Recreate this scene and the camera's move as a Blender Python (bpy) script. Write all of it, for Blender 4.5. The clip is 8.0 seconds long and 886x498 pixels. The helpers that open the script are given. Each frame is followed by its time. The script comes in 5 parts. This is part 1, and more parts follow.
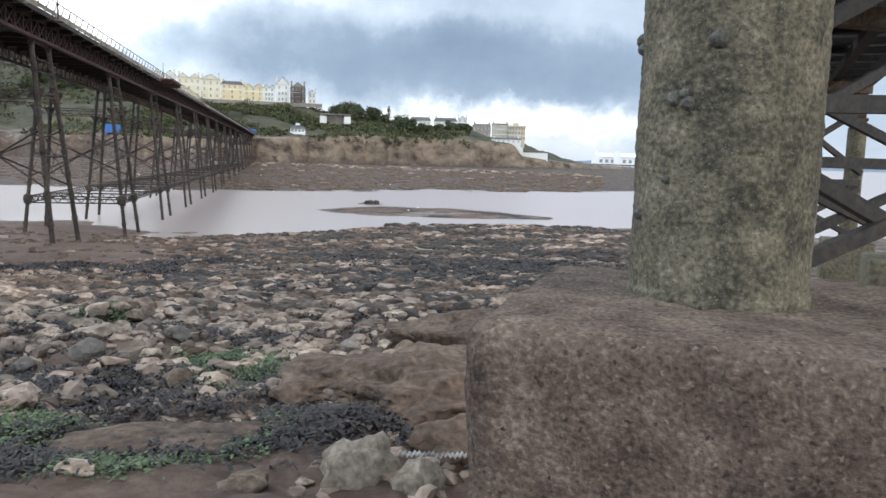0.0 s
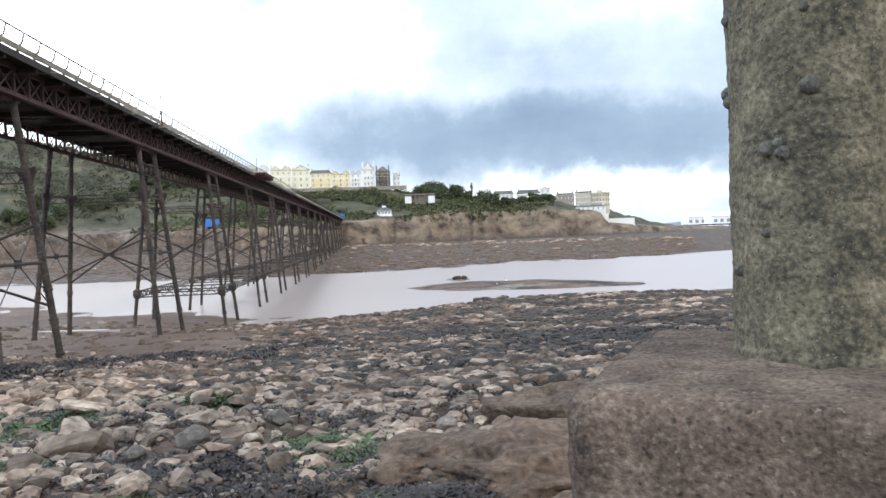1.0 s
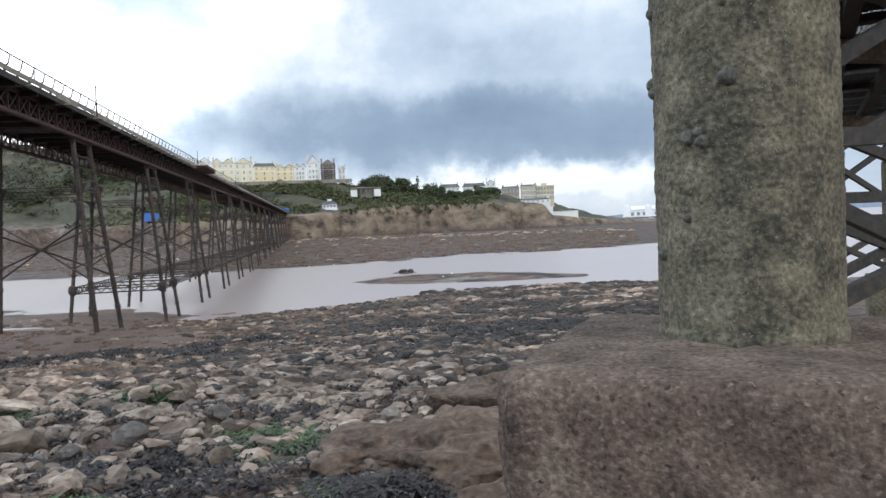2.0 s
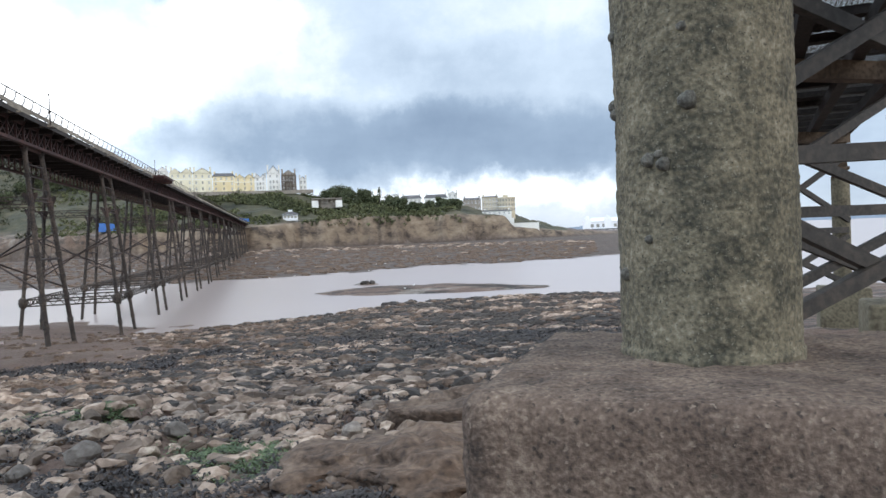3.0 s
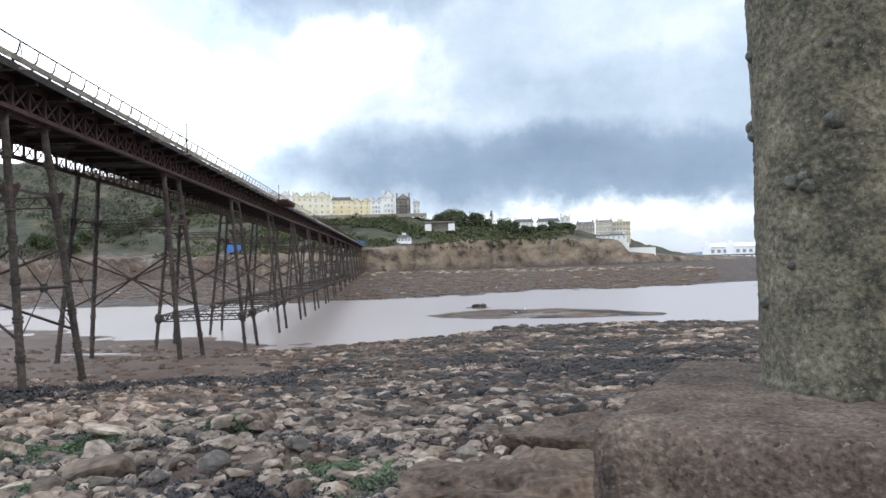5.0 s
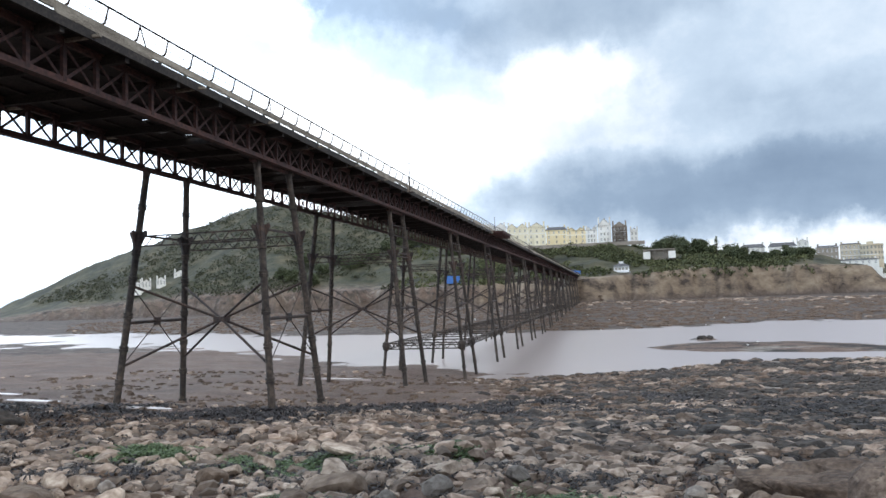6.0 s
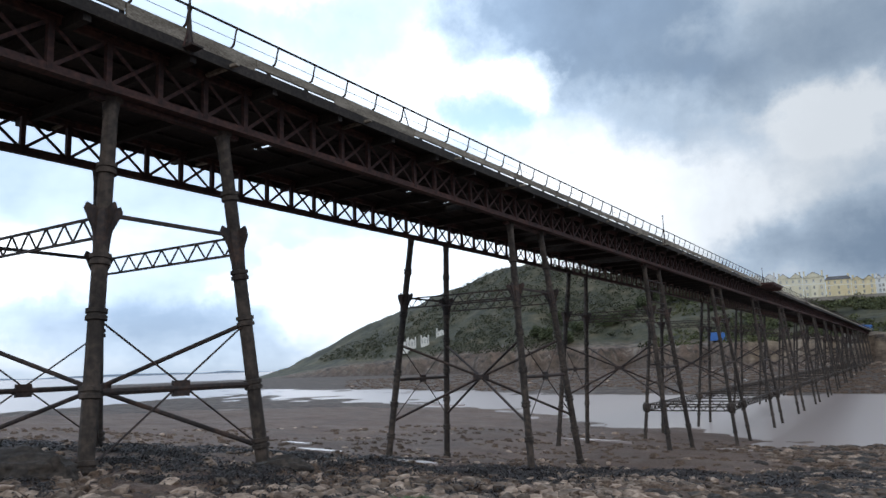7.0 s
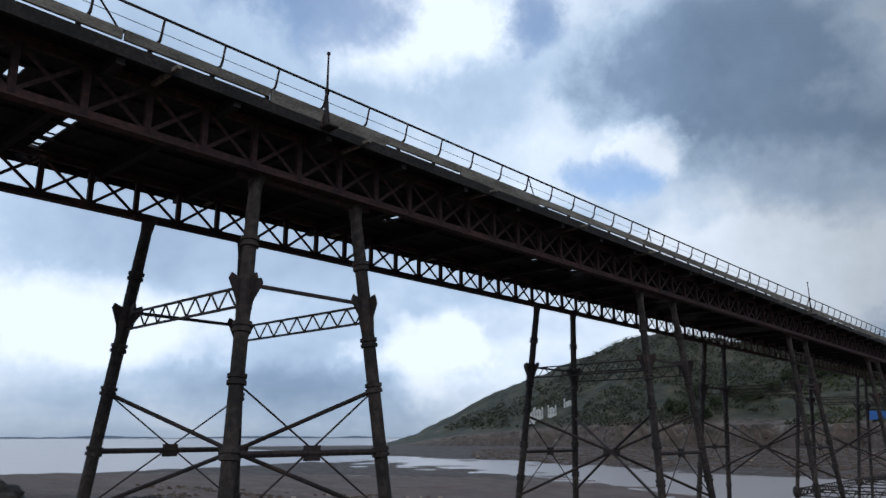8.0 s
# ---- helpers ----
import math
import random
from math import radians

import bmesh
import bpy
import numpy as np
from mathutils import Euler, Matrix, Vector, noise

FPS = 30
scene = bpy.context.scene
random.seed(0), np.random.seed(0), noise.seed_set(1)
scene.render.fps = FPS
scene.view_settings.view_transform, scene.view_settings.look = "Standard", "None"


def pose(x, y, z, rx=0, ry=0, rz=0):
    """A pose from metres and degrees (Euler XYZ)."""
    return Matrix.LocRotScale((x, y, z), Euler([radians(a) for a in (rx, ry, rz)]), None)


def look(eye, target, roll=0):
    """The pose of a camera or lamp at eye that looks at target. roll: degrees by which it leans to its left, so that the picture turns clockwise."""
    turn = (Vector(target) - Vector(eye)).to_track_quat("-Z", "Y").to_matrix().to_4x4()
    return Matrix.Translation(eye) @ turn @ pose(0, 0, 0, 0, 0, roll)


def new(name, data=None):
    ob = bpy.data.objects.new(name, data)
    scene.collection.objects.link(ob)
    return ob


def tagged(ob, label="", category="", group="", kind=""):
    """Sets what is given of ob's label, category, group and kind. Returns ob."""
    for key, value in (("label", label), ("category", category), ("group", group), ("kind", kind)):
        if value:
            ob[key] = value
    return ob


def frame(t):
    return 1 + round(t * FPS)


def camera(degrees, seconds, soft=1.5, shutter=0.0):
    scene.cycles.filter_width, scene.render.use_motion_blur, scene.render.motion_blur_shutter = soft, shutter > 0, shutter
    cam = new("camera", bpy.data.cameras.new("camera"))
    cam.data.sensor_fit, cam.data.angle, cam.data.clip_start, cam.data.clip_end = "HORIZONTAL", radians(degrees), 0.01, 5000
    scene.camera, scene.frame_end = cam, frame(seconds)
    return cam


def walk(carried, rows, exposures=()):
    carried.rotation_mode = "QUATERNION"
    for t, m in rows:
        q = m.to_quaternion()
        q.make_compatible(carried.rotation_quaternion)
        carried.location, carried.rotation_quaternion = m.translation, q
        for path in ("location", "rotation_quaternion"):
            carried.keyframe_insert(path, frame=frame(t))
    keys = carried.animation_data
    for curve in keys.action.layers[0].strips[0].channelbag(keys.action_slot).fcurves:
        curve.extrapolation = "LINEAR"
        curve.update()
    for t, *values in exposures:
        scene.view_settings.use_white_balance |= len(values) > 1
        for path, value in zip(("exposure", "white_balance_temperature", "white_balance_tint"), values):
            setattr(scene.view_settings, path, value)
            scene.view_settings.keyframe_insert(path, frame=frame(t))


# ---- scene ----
cam = camera(62.1, 8.0)
# seconds, eye in metres, then degrees: turn to the left of +y, tilt up, lean
PATH = [
    (0.0, 0.005, 0.028, 1.609, 0.00, -7.08, 1.71),
    (0.5, -0.001, 0.035, 1.608, 3.55, -5.12, 0.40),
    (1.0, -0.001, 0.044, 1.600, 6.85, -1.30, -2.17),
    (1.5, 0.016, 0.020, 1.581, 6.73, -1.13, -2.52),
    (2.0, 0.039, 0.016, 1.579, 2.71, -1.98, -2.43),
    (2.2, 0.039, 0.016, 1.582, 1.34, -1.80, -2.43),
    (3.3, 0.030, 0.030, 1.612, -1.99, -0.50, -2.18),
    (3.5, 0.029, 0.029, 1.613, -3.78, 0.32, -1.95),
    (4.0, 0.021, 0.007, 1.611, -5.50, 0.49, -0.58),
    (4.5, -0.007, 0.007, 1.609, 0.55, 0.61, -1.11),
    (6.0, -0.022, 0.015, 1.600, 24.87, 3.76, -2.00),
    (6.5, -0.015, -0.008, 1.629, 35.76, 6.41, -2.00),
    (7.0, -0.014, -0.043, 1.617, 44.26, 8.90, -1.90),
    (7.5, 0.009, -0.064, 1.639, 52.77, 11.68, -0.06),
    (8.0, 0.023, -0.065, 1.650, 54.12, 14.30, -0.09),
]


def sight(x, y, z, turn, tilt, lean):
    a, b = radians(turn), radians(tilt)
    return look((x, y, z), (x - math.sin(a) * math.cos(b), y + math.cos(a) * math.cos(b), z + math.sin(b)), lean)


EXPOSURES = [(0.0, 0.02, 6500, 10), (0.5, 0.22, 6500, 10), (1.0, 0.25, 6500, 10), (1.5, -0.2, 6400, 10), (2.2, -0.1, 6400, 10), (3.5, 0.03, 6400, 10), (4.5, -0.07, 6400, 10), (5.5, 0.05, 6400, 10), (6.0, -0.15, 6350, 10), (6.5, -0.4, 6300, 10), (7.0, -0.85, 6200, 10), (7.5, -1.25, 6100, 10), (8.0, -1.6, 5850, 10)]
walk(cam, [(t, sight(*row)) for t, *row in PATH], EXPOSURES)


# ---- world, sun ----
world = bpy.data.worlds.new("sky")
scene.world = world
world.use_nodes = True
SUN_TURN, SUN_UP = -125.0, 34.0


def build_sky():
    nt = world.node_tree
    n, l = nt.nodes, nt.links
    bg = n["Background"]
    tc = n.new("ShaderNodeTexCoord")
    sky = n.new("ShaderNodeTexSky")
    sky.sky_type, sky.sun_disc = "NISHITA", False
    sky.sun_elevation, sky.sun_rotation = radians(SUN_UP), radians(-SUN_TURN)
    dim = n.new("ShaderNodeVectorMath")
    dim.operation = "SCALE"
    dim.inputs["Scale"].default_value = 0.45
    l.new(sky.outputs[0], dim.inputs[0])
    # clouds lie on a high flat layer: direction divided by its height
    sep = n.new("ShaderNodeSeparateXYZ")
    l.new(tc.outputs["Generated"], sep.inputs[0])
    up = n.new("ShaderNodeMath")
    up.operation = "MAXIMUM"
    up.inputs[1].default_value = 0.0
    l.new(sep.outputs[2], up.inputs[0])
    add = n.new("ShaderNodeMath")
    add.inputs[1].default_value = 0.22
    l.new(up.outputs[0], add.inputs[0])
    div = n.new("ShaderNodeVectorMath")
    div.operation = "DIVIDE"
    comb = n.new("ShaderNodeCombineXYZ")
    for i in range(3):
        l.new(add.outputs[0], comb.inputs[i])
    l.new(tc.outputs["Generated"], div.inputs[0])
    l.new(comb.outputs[0], div.inputs[1])
    flat = n.new("ShaderNodeMapping")
    flat.inputs["Location"].default_value = (3.1, 7.4, 0)
    l.new(div.outputs[0], flat.inputs[0])

    def cloud_noise(scale, detail, shift, rough=0.5):
        mp = n.new("ShaderNodeMapping")
        mp.inputs["Location"].default_value = shift
        l.new(flat.outputs[0], mp.inputs[0])
        t = n.new("ShaderNodeTexNoise")
        t.inputs["Scale"].default_value, t.inputs["Detail"].default_value = scale, detail
        t.inputs["Roughness"].default_value = rough
        l.new(mp.outputs[0], t.inputs["Vector"])
        return t

    def ramp(src, stops):
        r = n.new("ShaderNodeValToRGB")
        e = r.color_ramp.elements
        while len(e) < len(stops):
            e.new(0.5)
        for el, (p, c) in zip(e, stops):
            el.position, el.color = p, (*c, 1) if len(c) == 3 else c
        l.new(src, r.inputs[0])
        return r

    def calc(op, a, b=None, c=None, clamp=False):
        m = n.new("ShaderNodeMath")
        m.operation, m.use_clamp = op, clamp
        for k, q in enumerate((a, b, c)):
            if isinstance(q, (int, float)):
                m.inputs[k].default_value = q
            elif q is not None:
                l.new(q, m.inputs[k])
        return m.outputs[0]

    # bearing to the left of +y and height, in degrees, frayed by noise
    fray = n.new("ShaderNodeTexNoise")
    fray.inputs["Scale"].default_value, fray.inputs["Detail"].default_value, fray.inputs["Roughness"].default_value = 9.0, 7, 0.6
    l.new(tc.outputs["Generated"], fray.inputs["Vector"])
    shift = n.new("ShaderNodeSeparateColor")
    l.new(fray.outputs["Color"], shift.inputs[0])
    turn = calc("MULTIPLY", calc("ARCTAN2", calc("MULTIPLY", sep.outputs[0], -1.0), sep.outputs[1]), 57.296)
    high = calc("MULTIPLY", calc("ARCSINE", sep.outputs[2]), 57.296)
    turn = calc("ADD", turn, calc("MULTIPLY_ADD", shift.outputs[0], 16.0, -8.0))
    high = calc("ADD", high, calc("MULTIPLY_ADD", shift.outputs[1], 6.4, -3.2))

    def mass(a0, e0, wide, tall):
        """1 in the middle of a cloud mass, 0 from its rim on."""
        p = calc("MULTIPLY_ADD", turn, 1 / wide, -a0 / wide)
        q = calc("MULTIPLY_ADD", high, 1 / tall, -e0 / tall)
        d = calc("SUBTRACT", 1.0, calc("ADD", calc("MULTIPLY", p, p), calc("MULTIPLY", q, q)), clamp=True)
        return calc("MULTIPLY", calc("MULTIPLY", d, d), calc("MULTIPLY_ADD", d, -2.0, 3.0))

    streaks = cloud_noise(0.8, 10, CLOUD_SHIFT, 0.58)
    puffs = n.new("ShaderNodeTexNoise")
    puffs.inputs["Scale"].default_value, puffs.inputs["Detail"].default_value, puffs.inputs["Roughness"].default_value = 5.5, 9, 0.6
    l.new(tc.outputs["Generated"], puffs.inputs["Vector"])
    lift = calc("MULTIPLY_ADD", streaks.outputs["Fac"], 0.32, 0.235)
    lift = calc("MULTIPLY_ADD", puffs.outputs["Fac"], 0.26, lift)
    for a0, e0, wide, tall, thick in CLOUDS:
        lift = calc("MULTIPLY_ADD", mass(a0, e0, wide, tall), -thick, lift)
    shade = ramp(lift, [(0.16, (0.22, 0.31, 0.45)), (0.36, (0.38, 0.50, 0.66)), (0.50, (0.70, 0.84, 1.0)), (0.63, (1.25, 1.31, 1.36))])
    # the cloud thins towards the light behind it
    thin = n.new("ShaderNodeMapRange")
    thin.interpolation_type = "SMOOTHSTEP"
    thin.inputs["From Min"].default_value, thin.inputs["From Max"].default_value = 14.0, 48.0
    thin.inputs["To Min"].default_value, thin.inputs["To Max"].default_value = 1.0, 2.3
    l.new(turn, thin.inputs[0])
    bright = n.new("ShaderNodeVectorMath")
    bright.operation = "SCALE"
    l.new(shade.outputs[0], bright.inputs[0])
    l.new(thin.outputs[0], bright.inputs["Scale"])
    # low bright strip near the horizon
    low = ramp(sep.outputs[2], [(0.0, (0.55, 0.55, 0.55)), (0.085, (0, 0, 0))])
    mixl = n.new("ShaderNodeMix")
    mixl.data_type = "RGBA"
    l.new(low.outputs[0], mixl.inputs["Factor"])
    l.new(bright.outputs[0], mixl.inputs["A"])
    mixl.inputs["B"].default_value = (0.64, 0.71, 0.78, 1)
    hole = None
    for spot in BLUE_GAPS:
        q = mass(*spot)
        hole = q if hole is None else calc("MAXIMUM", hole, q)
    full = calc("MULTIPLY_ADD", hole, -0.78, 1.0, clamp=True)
    mix = n.new("ShaderNodeMix")
    mix.data_type = "RGBA"
    l.new(full, mix.inputs["Factor"])
    l.new(dim.outputs[0], mix.inputs["A"])
    l.new(mixl.outputs["Result"], mix.inputs["B"])
    l.new(mix.outputs["Result"], bg.inputs["Color"])
    bg.inputs["Strength"].default_value = 1.0


CLOUD_SHIFT = (0.0, 0.0, 0.0)
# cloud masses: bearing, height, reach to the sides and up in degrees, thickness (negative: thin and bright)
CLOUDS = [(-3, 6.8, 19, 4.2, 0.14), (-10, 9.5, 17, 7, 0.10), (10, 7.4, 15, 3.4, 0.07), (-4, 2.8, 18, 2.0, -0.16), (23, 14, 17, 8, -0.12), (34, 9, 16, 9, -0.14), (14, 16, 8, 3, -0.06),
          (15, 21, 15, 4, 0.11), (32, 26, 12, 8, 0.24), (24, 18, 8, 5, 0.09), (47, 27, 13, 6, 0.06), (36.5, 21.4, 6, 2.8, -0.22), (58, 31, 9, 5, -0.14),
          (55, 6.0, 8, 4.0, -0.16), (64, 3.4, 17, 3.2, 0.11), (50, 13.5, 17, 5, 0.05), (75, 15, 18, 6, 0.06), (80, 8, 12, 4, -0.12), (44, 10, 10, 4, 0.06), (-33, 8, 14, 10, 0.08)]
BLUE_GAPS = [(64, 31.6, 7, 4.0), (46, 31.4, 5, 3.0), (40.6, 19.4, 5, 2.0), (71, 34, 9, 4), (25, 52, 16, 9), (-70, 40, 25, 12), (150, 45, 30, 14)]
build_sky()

sun = new("sun", bpy.data.lights.new("sun", "SUN"))
sun.data.energy, sun.data.angle, sun.data.color = 1.4, radians(12), (1.0, 0.95, 0.88)
_a, _b = radians(SUN_TURN), radians(SUN_UP)
sun.matrix_world = look((-math.sin(_a) * math.cos(_b) * 50, math.cos(_a) * math.cos(_b) * 50, math.sin(_b) * 50), (0, 0, 0))


# ---- materials ----
def material(name, colors, scale=4.0, fine=40.0, rough=0.85, bump=0.3, bump_scale=None, metal=0.0, vary=0.0, stops=None, dist=0.02, share=0.45, streak=None, island=False, speck=None):
    """Two scales of noise mixed through a ramp of base colours, with bump; vary: change of value from object to object."""
    m = bpy.data.materials.new(name)
    m.use_nodes = True
    n, l = m.node_tree.nodes, m.node_tree.links
    p = n["Principled BSDF"]
    p.inputs["Roughness"].default_value, p.inputs["Metallic"].default_value = rough, metal
    tc = n.new("ShaderNodeTexCoord")
    src = tc.outputs["Object"]
    if streak:
        mp = n.new("ShaderNodeMapping")
        mp.inputs["Scale"].default_value = streak
        l.new(src, mp.inputs[0])
        src = mp.outputs[0]
    info = n.new("ShaderNodeObjectInfo")
    rnd = info.outputs["Random"]
    if island:
        rnd = n.new("ShaderNodeNewGeometry").outputs["Random Per Island"]
    big, small = n.new("ShaderNodeTexNoise"), n.new("ShaderNodeTexNoise")
    for t, s, d in ((big, scale, 4), (small, fine, 5)):
        t.inputs["Scale"].default_value, t.inputs["Detail"].default_value = s, d
        l.new(src, t.inputs["Vector"])
    mx = n.new("ShaderNodeMath")
    mx.operation = "MULTIPLY_ADD"
    mx.inputs[1].default_value = 1 - share
    l.new(small.outputs["Fac"], mx.inputs[0])
    half = n.new("ShaderNodeMath")
    half.operation = "MULTIPLY"
    half.inputs[1].default_value = share
    l.new(big.outputs["Fac"], half.inputs[0])
    l.new(half.outputs[0], mx.inputs[2])
    r = n.new("ShaderNodeValToRGB")
    e = r.color_ramp.elements
    k = len(colors)
    while len(e) < k:
        e.new(0.5)
    for i, c in enumerate(colors):
        e[i].position = stops[i] if stops else 0.36 + 0.28 * i / max(1, k - 1)
        e[i].color = (*c, 1)
    l.new(mx.outputs[0], r.inputs[0])
    col = r.outputs[0]
    if vary:
        hsv = n.new("ShaderNodeHueSaturation")
        mr = n.new("ShaderNodeMapRange")
        mr.inputs["To Min"].default_value, mr.inputs["To Max"].default_value = 1 - vary, 1 + vary
        l.new(rnd, mr.inputs[0])
        l.new(mr.outputs[0], hsv.inputs["Value"])
        l.new(col, hsv.inputs["Color"])
        col = hsv.outputs[0]
    pebble = None
    if speck:
        # aggregate: pale pebbles and dark pits of about one size
        size, pale, dark = speck
        pebble = n.new("ShaderNodeTexVoronoi")
        pebble.inputs["Scale"].default_value = size
        warp = n.new("ShaderNodeVectorMath")
        warp.operation = "MULTIPLY_ADD"
        warp.inputs[1].default_value = (0.03, 0.03, 0.03)
        l.new(small.outputs["Color"], warp.inputs[0])
        l.new(src, warp.inputs[2])
        l.new(warp.outputs[0], pebble.inputs["Vector"])
        pick = n.new("ShaderNodeSeparateColor")
        l.new(pebble.outputs["Color"], pick.inputs[0])
        for out, low, high, tint in (("Red", 0.72, 0.95, pale), ("Green", 0.74, 0.94, dark)):
            near = n.new("ShaderNodeMapRange")
            near.inputs["From Min"].default_value, near.inputs["From Max"].default_value = 0.5, 0.2
            l.new(pebble.outputs["Distance"], near.inputs[0])
            which = n.new("ShaderNodeMapRange")
            which.inputs["From Min"].default_value, which.inputs["From Max"].default_value = low, high
            l.new(pick.outputs[out], which.inputs[0])
            both = n.new("ShaderNodeMath")
            both.operation = "MULTIPLY"
            l.new(near.outputs[0], both.inputs[0])
            l.new(which.outputs[0], both.inputs[1])
            mx2 = n.new("ShaderNodeMix")
            mx2.data_type = "RGBA"
            l.new(both.outputs[0], mx2.inputs["Factor"])
            l.new(col, mx2.inputs["A"])
            mx2.inputs["B"].default_value = (*tint, 1)
            col = mx2.outputs["Result"]
    l.new(col, p.inputs["Base Color"])
    if bump:
        bn = small
        if bump_scale:
            bn = n.new("ShaderNodeTexNoise")
            bn.inputs["Scale"].default_value, bn.inputs["Detail"].default_value = bump_scale, 6
            l.new(src, bn.inputs["Vector"])
        b = n.new("ShaderNodeBump")
        b.inputs["Strength"].default_value, b.inputs["Distance"].default_value = bump, dist
        l.new(bn.outputs["Fac"], b.inputs["Height"])
        l.new(b.outputs[0], p.inputs["Normal"])
    return m


M_IRON = material("weathered dark iron", [(0.020, 0.017, 0.017), (0.042, 0.030, 0.027), (0.085, 0.050, 0.038)], 1.2, 9, 0.75, 0.4, metal=0.0, vary=0.12)
M_RUST = material("rusty red-brown iron", [(0.024, 0.015, 0.015), (0.056, 0.026, 0.023), (0.10, 0.044, 0.034)], 0.8, 7, 0.8, 0.4, vary=0.12)
M_LEG = material("barnacled cast iron", [(0.020, 0.016, 0.014), (0.046, 0.036, 0.030), (0.094, 0.071, 0.057)], 0.7, 6, 0.85, 0.6, bump_scale=25)
M_STEEL = material("grey painted steel", [(0.019, 0.016, 0.014), (0.036, 0.031, 0.027), (0.068, 0.054, 0.043)], 1.5, 14, 0.6, 0.3)
M_TIMBER = material("grey weathered timber", [(0.11, 0.09, 0.072), (0.26, 0.225, 0.18), (0.43, 0.385, 0.32)], 1.0, 14, 0.9, 0.4, streak=(1, 1, 4), vary=0.25)
M_DARKWOOD = material("tarred timber", [(0.012, 0.010, 0.009), (0.025, 0.020, 0.018), (0.048, 0.038, 0.032)], 1.0, 12, 0.85, 0.4, vary=0.2)
M_CAPWOOD = material("brown wet timber", [(0.05, 0.032, 0.02), (0.10, 0.068, 0.042), (0.17, 0.12, 0.08)], 1.2, 12, 0.8, 0.4)
M_COLUMN = material("lichened concrete", [(0.036, 0.034, 0.024), (0.079, 0.071, 0.049), (0.140, 0.121, 0.081), (0.187, 0.159, 0.107), (0.30, 0.268, 0.195)], 7, 60, 0.95, 0.55, bump_scale=48, stops=[0.35, 0.44, 0.52, 0.58, 0.68], dist=0.022, share=0.5, speck=(115, (0.22, 0.205, 0.155), (0.035, 0.034, 0.026)))
M_BLOCK = material("pebbly brown concrete", [(0.034, 0.024, 0.018), (0.082, 0.057, 0.043), (0.126, 0.090, 0.068), (0.165, 0.121, 0.092), (0.28, 0.225, 0.175)], 5, 65, 0.95, 0.6, bump_scale=52, stops=[0.36, 0.44, 0.52, 0.58, 0.68], dist=0.022, share=0.5, speck=(62, (0.215, 0.168, 0.13), (0.032, 0.024, 0.019)))
M_FARCONC = material("yellowed concrete", [(0.075, 0.062, 0.042), (0.15, 0.128, 0.085), (0.22, 0.19, 0.13)], 1.5, 12, 0.9, 0.5)
M_BARNACLE = material("grey shell", [(0.035, 0.033, 0.028), (0.08, 0.075, 0.062), (0.16, 0.15, 0.125)], 20, 90, 0.8, 0.5)
M_STONE = material("beach limestone", [(0.19, 0.136, 0.098), (0.35, 0.270, 0.208), (0.51, 0.42, 0.335)], 1.3, 6, 0.85, 0.35, vary=0.35, bump_scale=9, dist=0.05)
M_STONE_BROWN = material("brown beach stone", [(0.10, 0.066, 0.045), (0.175, 0.125, 0.09), (0.25, 0.19, 0.145)], 1.3, 6, 0.85, 0.35, vary=0.3, bump_scale=9, dist=0.05)
M_STONE_GREY = material("grey beach stone", [(0.13, 0.108, 0.090), (0.21, 0.18, 0.155), (0.30, 0.265, 0.23)], 1.3, 6, 0.8, 0.35, vary=0.3, bump_scale=9, dist=0.05)
M_STONES = material("beach limestone rubble", [(0.11, 0.075, 0.055), (0.225, 0.166, 0.126), (0.38, 0.30, 0.238)], 1.2, 9, 0.85, 0.3, vary=0.6, island=True)
M_ROCK = material("brown ledge rock", [(0.045, 0.029, 0.021), (0.115, 0.077, 0.054), (0.20, 0.142, 0.103)], 2.2, 15, 0.9, 0.8, bump_scale=9, dist=0.07)
M_DARKROCK = material("weedy black rock", [(0.018, 0.015, 0.013), (0.04, 0.032, 0.027), (0.085, 0.068, 0.055)], 1.5, 8, 0.8, 0.7, bump_scale=9, dist=0.06)
M_WEED = material("black bladder wrack", [(0.012, 0.009, 0.009), (0.024, 0.018, 0.018), (0.046, 0.036, 0.033)], 6, 30, 0.62, 0.2, vary=0.5, island=True)
M_ALGAE = material("green sea lettuce", [(0.045, 0.070, 0.026), (0.075, 0.115, 0.042), (0.11, 0.15, 0.062)], 6, 30, 0.55, 0.2, vary=0.4, island=True)
M_SCRUB = material("hillside scrub", [(0.040, 0.046, 0.019), (0.072, 0.082, 0.033), (0.12, 0.115, 0.052)], 0.05, 0.6, 0.9, 0.0, vary=0.45, island=True)
M_LEAF = material("dark tree foliage", [(0.028, 0.031, 0.017), (0.048, 0.052, 0.027), (0.080, 0.080, 0.043)], 0.2, 2, 0.85, 0.0, vary=0.45, island=True)
M_TREE = material("rounded tree foliage", [(0.045, 0.056, 0.026), (0.075, 0.090, 0.042), (0.12, 0.13, 0.065)], 0.2, 2, 0.85, 0.0, vary=0.4, island=True)
M_BARK = material("bark", [(0.05, 0.04, 0.03), (0.10, 0.08, 0.06)], 1, 10)
M_CREAM = material("cream stucco", [(0.72, 0.66, 0.48), (0.83, 0.78, 0.62)], 0.15, 1.5, 0.9, 0.1, vary=0.06)
M_YELLOW = material("pale yellow stucco", [(0.72, 0.60, 0.36), (0.84, 0.73, 0.48)], 0.15, 1.5, 0.9, 0.1, vary=0.05)
M_WHITE = material("white stucco", [(0.72, 0.71, 0.66), (0.85, 0.84, 0.80)], 0.15, 1.5, 0.9, 0.1, vary=0.05)
